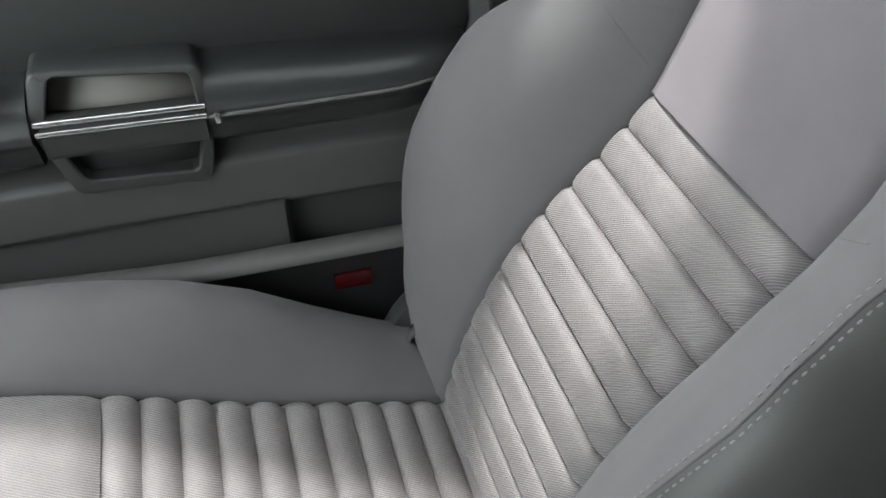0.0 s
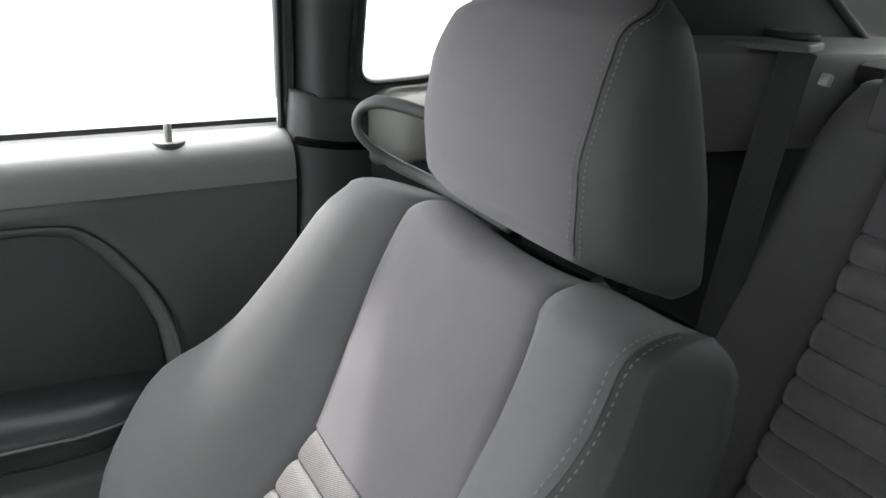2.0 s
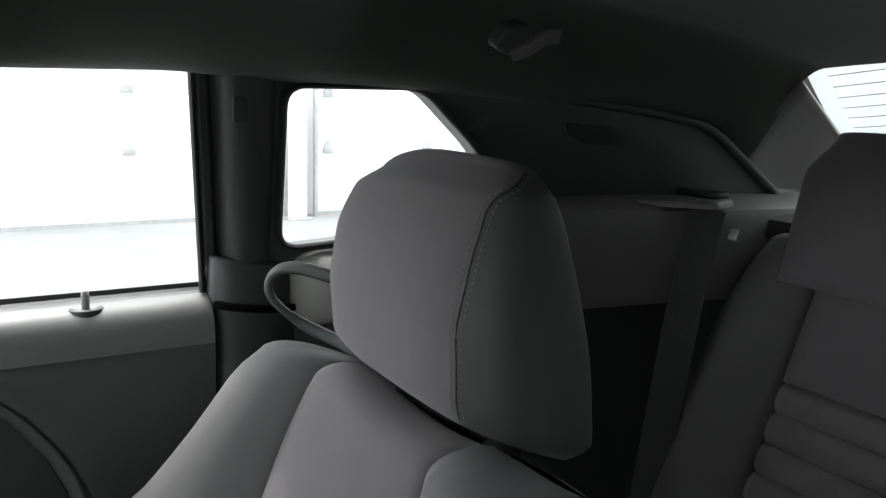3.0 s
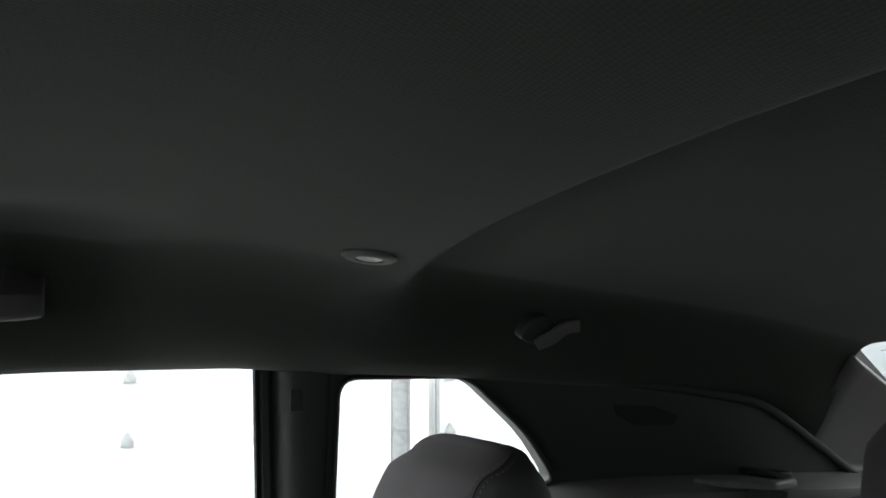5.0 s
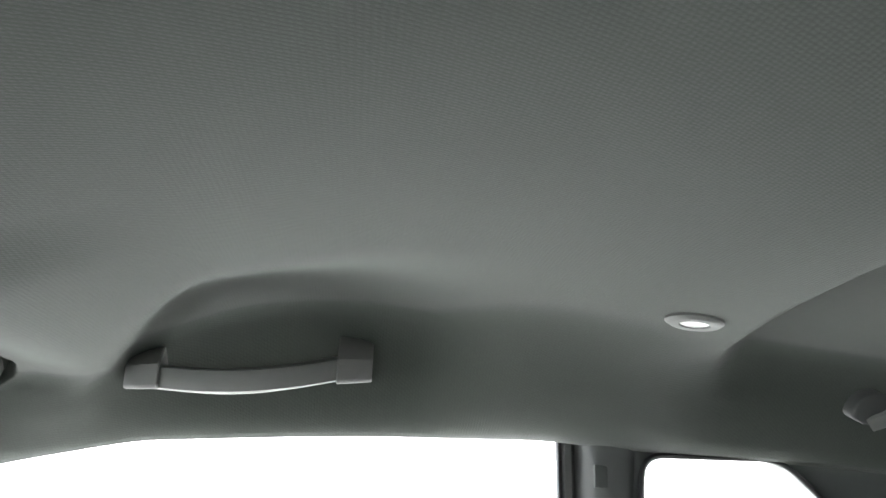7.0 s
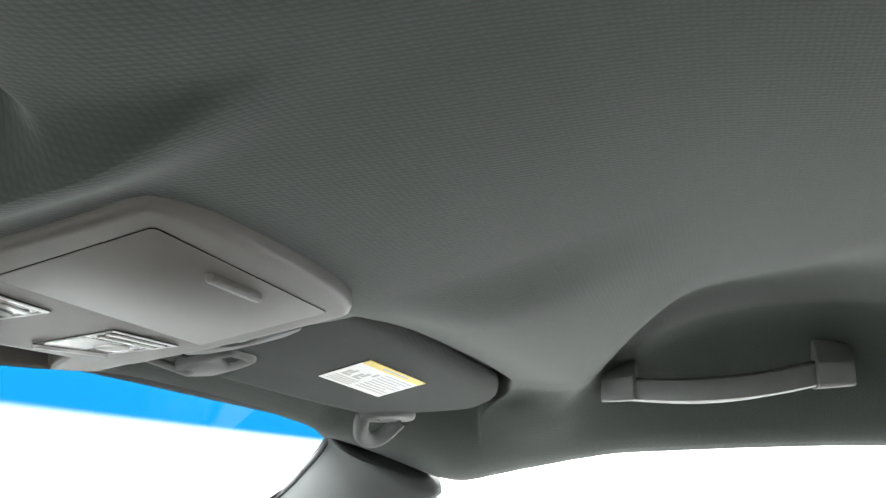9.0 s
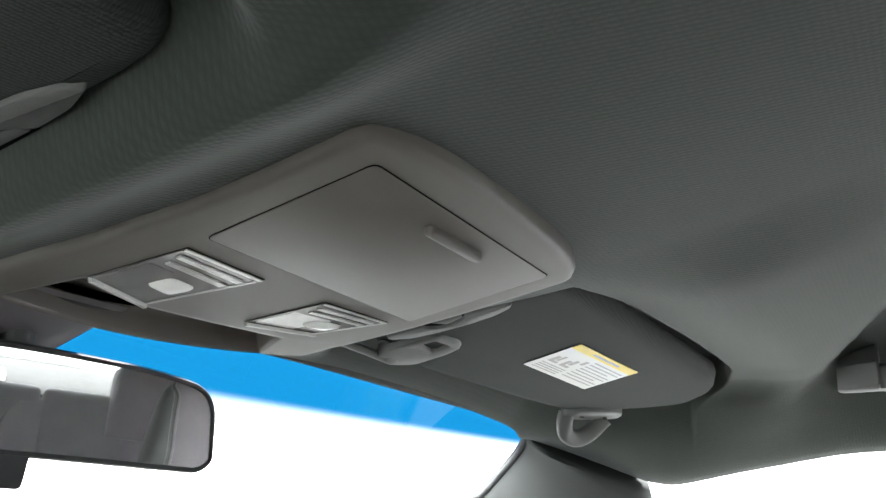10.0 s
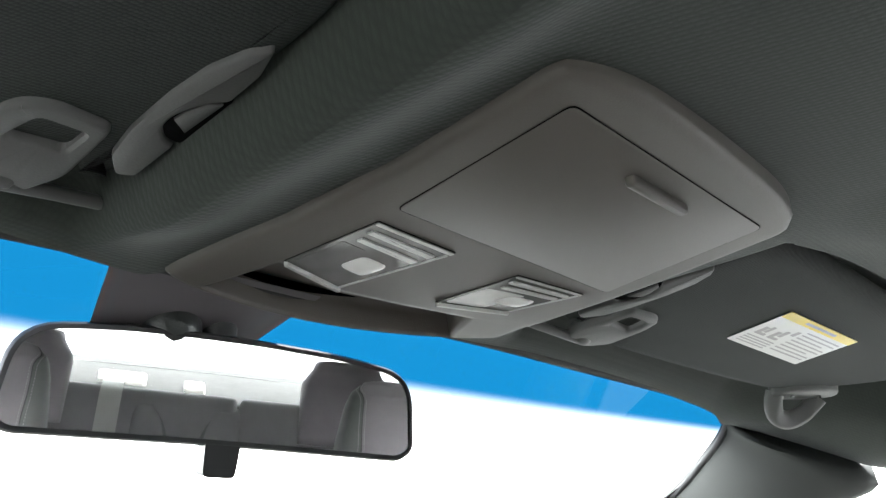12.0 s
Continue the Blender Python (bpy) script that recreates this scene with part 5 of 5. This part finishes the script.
# ---------------------------------------------------------------- sun visors
for s, word in ((1, "passenger"), (-1, "driver")):
    def on_visor(x, y, h):
        return Vector((x, y, 1.2795 - 0.0846 * (x - 0.344) - 0.2027 * (y - 0.4233) - h))

    visor = thing("sun_visor", f"dark cloth {word} sun visor folded up against the roof", "sun visor", (s * 0.34, 0.43, 1.28), "sun visors")
    shape = rounded([(0.158, 0.400), (0.162, 0.372), (0.23, 0.364), (0.32, 0.356), (0.41, 0.347), (0.475, 0.341), (0.518, 0.352), (0.545, 0.388), (0.525, 0.425), (0.500, 0.458), (0.470, 0.487), (0.400, 0.501), (0.332, 0.5125), (0.236, 0.526), (0.222, 0.500), (0.186, 0.500), (0.172, 0.524), (0.160, 0.500)], 0.014, 5)
    rings = []
    for d, h in ((0.006, -0.020), (0.001, -0.016), (0.0, -0.011), (0.0015, -0.005), (0.005, -0.0015), (0.012, 0.0)):
        rings.append([on_visor(x, y, h) for x, y in inset(shape, d)])
    part("cloth_body", loft(rings), VISOR, visor, side=s, sharp=60)
    # crescent finger pull on the inner end
    edge = [(0.1600, 0.500), (0.1605, 0.4725), (0.1660, 0.4705), (0.1710, 0.4640), (0.1722, 0.4560), (0.1700, 0.4480), (0.1655, 0.4415), (0.1610, 0.4385), (0.1620, 0.420), (0.1668, 0.4065)]
    arc_i = [(0.1735, 0.412), (0.1785, 0.426), (0.1802, 0.445), (0.1795, 0.470), (0.1760, 0.489), (0.1675, 0.5015)]
    pull = part("finger_pull", slab(rounded(edge + arc_i, 0.0022, 3), on_visor, -0.012, 0.0026, 0.0016), TRIM, visor, "grey plastic crescent finger pull", side=s)
    # Near-black plate paints the shade inside the notch.
    part("pull_shade", slab(rounded([(0.1580, 0.4730), (0.1590, 0.4380), (0.1662, 0.4405), (0.1720, 0.4520), (0.1722, 0.4620), (0.1665, 0.4712)], 0.002, 2), on_visor, -0.004, 0.0006, 0.0003), GAP, pull, "dark plate for the shade in the finger pull", side=s)
    part("pull_cheek", slab([(0.1618, 0.4640), (0.1612, 0.4420), (0.1662, 0.4440), (0.1698, 0.4525), (0.1702, 0.4580)], on_visor, -0.002, 0.0016, 0.0004), TRIM, pull, side=s)
    # clip bracket at the front inner corner
    outer = rounded([(0.184, 0.472), (0.207, 0.4670), (0.217, 0.470), (0.223, 0.484), (0.226, 0.514), (0.215, 0.528), (0.190, 0.528), (0.182, 0.510)], 0.005, 4)
    hole = rounded([(0.1905, 0.4780), (0.2083, 0.4752), (0.2130, 0.4925), (0.1910, 0.4940)], 0.0025, 3)
    o2, h2 = ring_pair(outer, hole, 48)
    clip = part("clip_frame", slab(o2, on_visor, -0.006, 0.0034, 0.0022, h2), TRIM, visor, "grey plastic visor clip with a square opening", side=s)
    c = on_visor(0.203, 0.5185, -0.003)
    part("hook", loft([[c + Vector((r * math.cos(a) * 1.5, 0.004 + r * math.sin(a) * 0.9, -h)) for a in np.linspace(0, 6.283, 16, endpoint=False)] for h, r in ((-0.012, 0.005), (0.0, 0.0062), (0.005, 0.0060), (0.0085, 0.0042), (0.010, 0.001))]), TRIM, clip, side=s)
    part("rod", sweep([on_visor(0.150, 0.538, -0.004), on_visor(0.180, 0.531, -0.001), on_visor(0.202, 0.523, 0.003)], oval(0.0032, 0.0032, 10)), TRIM, clip, side=s)
    # pivot bracket
    piv = part("pivot_bracket", slab(rounded([(0.459, 0.487), (0.462, 0.470), (0.488, 0.447), (0.508, 0.440), (0.518, 0.447), (0.512, 0.462), (0.490, 0.480), (0.472, 0.492)], 0.007, 4), on_visor, -0.012, 0.0050, 0.003), TRIM, visor, "grey plastic pivot bracket", side=s)
    loop_ = spline([on_visor(0.466, 0.484, 0.000), on_visor(0.468, 0.487, 0.010), on_visor(0.476, 0.488, 0.019), on_visor(0.490, 0.483, 0.022), on_visor(0.501, 0.473, 0.017), on_visor(0.507, 0.459, 0.004)], 26)
    part("pivot_arm", sweep(loop_, oval(0.0085, 0.0042, 12, 2.6), up=(0.75, 0.62, 0.1)), TRIM, piv, "hanging pivot loop", side=s, sharp=60)
    c = on_visor(0.489, 0.466, 0.0)
    for k in (-1, 1):
        part("screw", loft([[c + Vector((0.011 * k + 0.0036 * math.cos(a), -0.008 * k + 0.0036 * math.sin(a), -h)) for a in np.linspace(0, 6.283, 12, endpoint=False)] for h in (0.002, 0.0062)]), STEEL, piv, side=s)
    if s > 0:
        # warning label: yellow head, pictogram blocks and bars in place of small print
        lab = tagged(new("warning_label"), "white and yellow printed warning label on the sun visor", "label")
        lab.location = (0.344, 0.424, 1.279)
        p00, p10, p11, p01 = (np.array(q) for q in ((0.2812, 0.4012), (0.3883, 0.3890), (0.4005, 0.4421), (0.2927, 0.4541)))

        def on_label(u, v, h):
            q = p00 * (1 - u) * (1 - v) + p10 * u * (1 - v) + p11 * u * v + p01 * (1 - u) * v
            return on_visor(q[0], q[1], 0.0006 + h)

        def bar(name, u0, u1, v0, v1, mat, h, label=""):
            return part(name, slab(rounded([(u0, v0), (u1, v0), (u1, v1), (u0, v1)], 0.012, 2), on_label, 0.0, h, 0.0001), mat, lab, label)

        bar("paper", 0, 1, 0, 1, LABEL, 0.0004)
        bar("yellow_head", 0.0, 1.0, 0.0, 0.16, YELLOW, 0.0006, "yellow warning strip")
        bar("head_bar", 0.28, 0.72, 0.055, 0.105, INK, 0.0007)
        for k in range(8):
            v = 0.24 + 0.085 * k
            bar("text_bar", 0.47, 0.96 - 0.10 * (k % 3 == 2), v, v + 0.030, INK, 0.0005)
        for k in range(4):
            bar("text_bar", 0.05, 0.42, 0.72 + 0.06 * k, 0.745 + 0.06 * k, INK, 0.0005)
        for u0, v0, u1, v1 in ((0.07, 0.45, 0.12, 0.66), (0.10, 0.60, 0.20, 0.66), (0.13, 0.40, 0.17, 0.58), (0.24, 0.45, 0.29, 0.66), (0.27, 0.60, 0.37, 0.66), (0.30, 0.38, 0.35, 0.56), (0.38, 0.30, 0.43, 0.44)):
            bar("pictogram", u0, u1, v0, v1, INK, 0.0005)

# ---------------------------------------------------------------- mirror
mir = thing("rear_view_mirror", "black framed rear view mirror hanging from the windshield", "mirror", (-0.012, 0.665, 1.22))
MC = Vector((-0.0405, 0.5923, 1.2112))
mn = Vector((-0.2580, -0.9620, -0.0920)).normalized()
mx = Vector((0, 0, 1)).cross(mn).normalized() * -1
mx = Vector((mx.x, mx.y, 0.024)).normalized()
mx = (mx - mn * mx.dot(mn)).normalized()
my = mn.cross(mx) * -1
if my.z < 0:
    my = -my


def on_mirror(x, y, h):
    return MC + mx * x + my * y + mn * h


MW, MH = 0.1172, 0.0286
shape = []
for x, y in rounded([(-MW, -MH * 0.80), (-MW * 0.95, MH * 0.78), (-MW * 0.55, MH), (0.0, MH * 1.06), (MW * 0.55, MH), (MW * 0.95, MH * 0.78), (MW, -MH * 0.80), (MW * 0.92, -MH * 1.04), (0, -MH * 1.0), (-MW * 0.92, -MH * 1.04)], 0.026, 6):
    shape.append((x, y))
rings = []
for d, h in ((0.022, -0.030), (0.010, -0.026), (0.003, -0.016), (0.0, -0.006), (0.0, 0.0), (0.0012, 0.0022), (0.0035, 0.0022), (0.0042, 0.0004)):
    rings.append([on_mirror(x, y, h) for x, y in inset(shape, d)])
part("housing", loft(rings[:-1], True, False), BLACK, mir, "black plastic mirror housing", sharp=60)
part("back_shell", (rings[0], [tuple(range(len(shape)))]), BLACK, mir)
part("mirror_glass", ([on_mirror(x, y, 0.0012) for x, y in inset(shape, 0.0036)], [tuple(range(len(shape)))]), MIRROR, mir, "silver mirror glass")
part("day_night_tab", loft([[on_mirror(x + 0.002, y, h) for x, y in rounded([(-0.0098, -0.026), (0.0098, -0.026), (0.0088, -0.0445), (-0.0088, -0.0445)], 0.003, 3)] for h in (-0.010, 0.0, 0.002)]), BLACK, mir, "small dip lever under the mirror")
arm = part("mount_arm", sweep(spline([on_mirror(0.0, 0.010, -0.024), on_mirror(0.0, 0.024, -0.030), (-0.058, 0.620, 1.243), (-0.062, 0.622, 1.252)], 14), oval(0.008, 0.008, 12)), BLACK, mir, "black mirror arm")
part("ball", loft([[Vector((-0.072, 0.610, 1.2465)) + Vector((r * math.cos(a), r * 0.9 * math.sin(a), h)) for a in np.linspace(0, 6.283, 20, endpoint=False)] for h, r in ((-0.016, 0.004), (-0.013, 0.013), (-0.004, 0.0175), (0.006, 0.0165), (0.012, 0.010))]), SOFT, arm, "glossy black mount ball")
part("clamp", loft([[Vector((-0.044, 0.6075, 1.2455)) + Vector((r * math.cos(a), r * math.sin(a), h)) for a in np.linspace(0, 6.283, 18, endpoint=False)] for h, r in ((-0.014, 0.003), (-0.012, 0.009), (-0.002, 0.011), (0.008, 0.011), (0.012, 0.006))]), BLACK, arm, "black clamp screw housing")
part("mount_plate", rbox((-0.060, 0.6180, 1.2530), (0.066, 0.014, 0.020), 0.006, 3), BLACK, arm)

# ---------------------------------------------------------------- grab handles
for s in (1, -1):
    gh = thing("grab_handle", "grey plastic roof grab handle with square ends", "handle", (s * 0.54, 0.122, 1.31), "roof grab handles")
    y0, y1 = 0.0, 0.2445

    def gz(y):
        return 1.3165 - 0.075 * (y - 0.02)

    line = [(0.540 - 0.030 * math.sin(math.pi * t), y0 + 0.028 + (y1 - y0 - 0.056) * t, gz(y0 + (y1 - y0) * t) - 0.006 - 0.012 * math.sin(math.pi * t)) for t in np.linspace(0, 1, 24)]
    part("grip", sweep(line, [(0.010, -0.0115), (-0.006, -0.0122), (-0.0105, -0.0105), (-0.0118, -0.006), (-0.0118, 0.005), (-0.0105, 0.0092), (-0.006, 0.0122), (0.010, 0.0130)], up=(0, 0, 1)), TRIM, gh, "curved grip", side=s, sharp=38)
    for ya, yb in ((y1 - 0.036, y1), (y0 + 0.036, y0)):
        rings = []
        for t in (0.0, 0.05, 0.5, 0.93, 1.0):
            y = ya + (yb - ya) * t
            k = 1.0 - 0.05 * (t in (0.0, 1.0)) - 0.14 * t * t
            zc = gz(y) - 0.007
            rings.append([(0.543 + x * k + 0.010 * t * t, y, zc + z * k) for x, z in ((-0.0225, -0.0135), (-0.0245, -0.0110), (-0.0245, 0.0095), (-0.0220, 0.0130), (-0.008, 0.0280), (0.03, 0.050), (0.03, -0.010), (-0.019, -0.0150))])
        part("end_cap", loft(rings), TRIM, gh, "square handle end cap", side=s, sharp=30)

# ---------------------------------------------------------------- roof lamp and coat hooks
for s in (1, -1):
    lx, ly = 0.373, -0.277
    lz = roof_z(lx, ly)
    slope = (roof_z(lx + 0.02, ly) - roof_z(lx - 0.02, ly)) / 0.04
    sl2 = (roof_z(lx, ly + 0.02) - roof_z(lx, ly - 0.02)) / 0.04

    def disc(rs_):
        return loft([[(lx + r * math.cos(a), ly + r * math.sin(a), lz + slope * r * math.cos(a) + sl2 * r * math.sin(a) - h) for a in np.linspace(0, 6.283, 28, endpoint=False)] for h, r in rs_])

    dl = thing("roof_lamp", "small round roof lamp with a pale lens", "lamp", (s * lx, ly, lz), "roof lamps")
    part("ring", disc(((-0.004, 0.0255), (0.002, 0.0255), (0.0045, 0.022), (0.0045, 0.0135), (0.002, 0.012))), TRIM, dl, "grey lamp ring", side=s)
    part("lens", disc(((0.001, 0.0125), (0.0035, 0.0125), (0.0048, 0.009), (0.0052, 0.003))), LENS, dl, "milky round lens", side=s)
    hx, hy_ = 0.487, -0.515
    hz = roof_z(hx, hy_)
    hk = thing("coat_hook", "small grey plastic coat hook on the roof edge", "hook", (s * hx, hy_, 1.29), "coat hooks")
    cup = rounded([(-0.030, -0.010), (-0.018, 0.014), (0.004, 0.018), (0.016, 0.008), (0.014, -0.014), (-0.008, -0.018)], 0.012, 4)
    t1, t2 = Vector((0, -1, 0)), Vector((-0.35, 0, 0.94)).normalized()
    nh = t1.cross(t2).normalized()
    if nh.x > 0:
        nh = -nh
    base = Vector((hx + 0.004, hy_, 1.292))
    part("base_plate", slab(cup, lambda a, b, h: base + t1 * a + t2 * b + nh * h, -0.014, 0.004, 0.003), PILLAR, hk, side=s)
    part("hook_arm", sweep(spline([base + t1 * -0.006 + t2 * -0.016 + nh * 0.003, base + t1 * 0.006 + t2 * -0.006 + nh * 0.012, base + t1 * 0.018 + t2 * 0.008 + nh * 0.018, base + t1 * 0.034 + t2 * 0.012 + nh * 0.020], 14), oval(0.0075, 0.0045, 12, 4.0), up=(0.9, 0, 0.3)), TRIM, hk, "short hook arm", side=s)
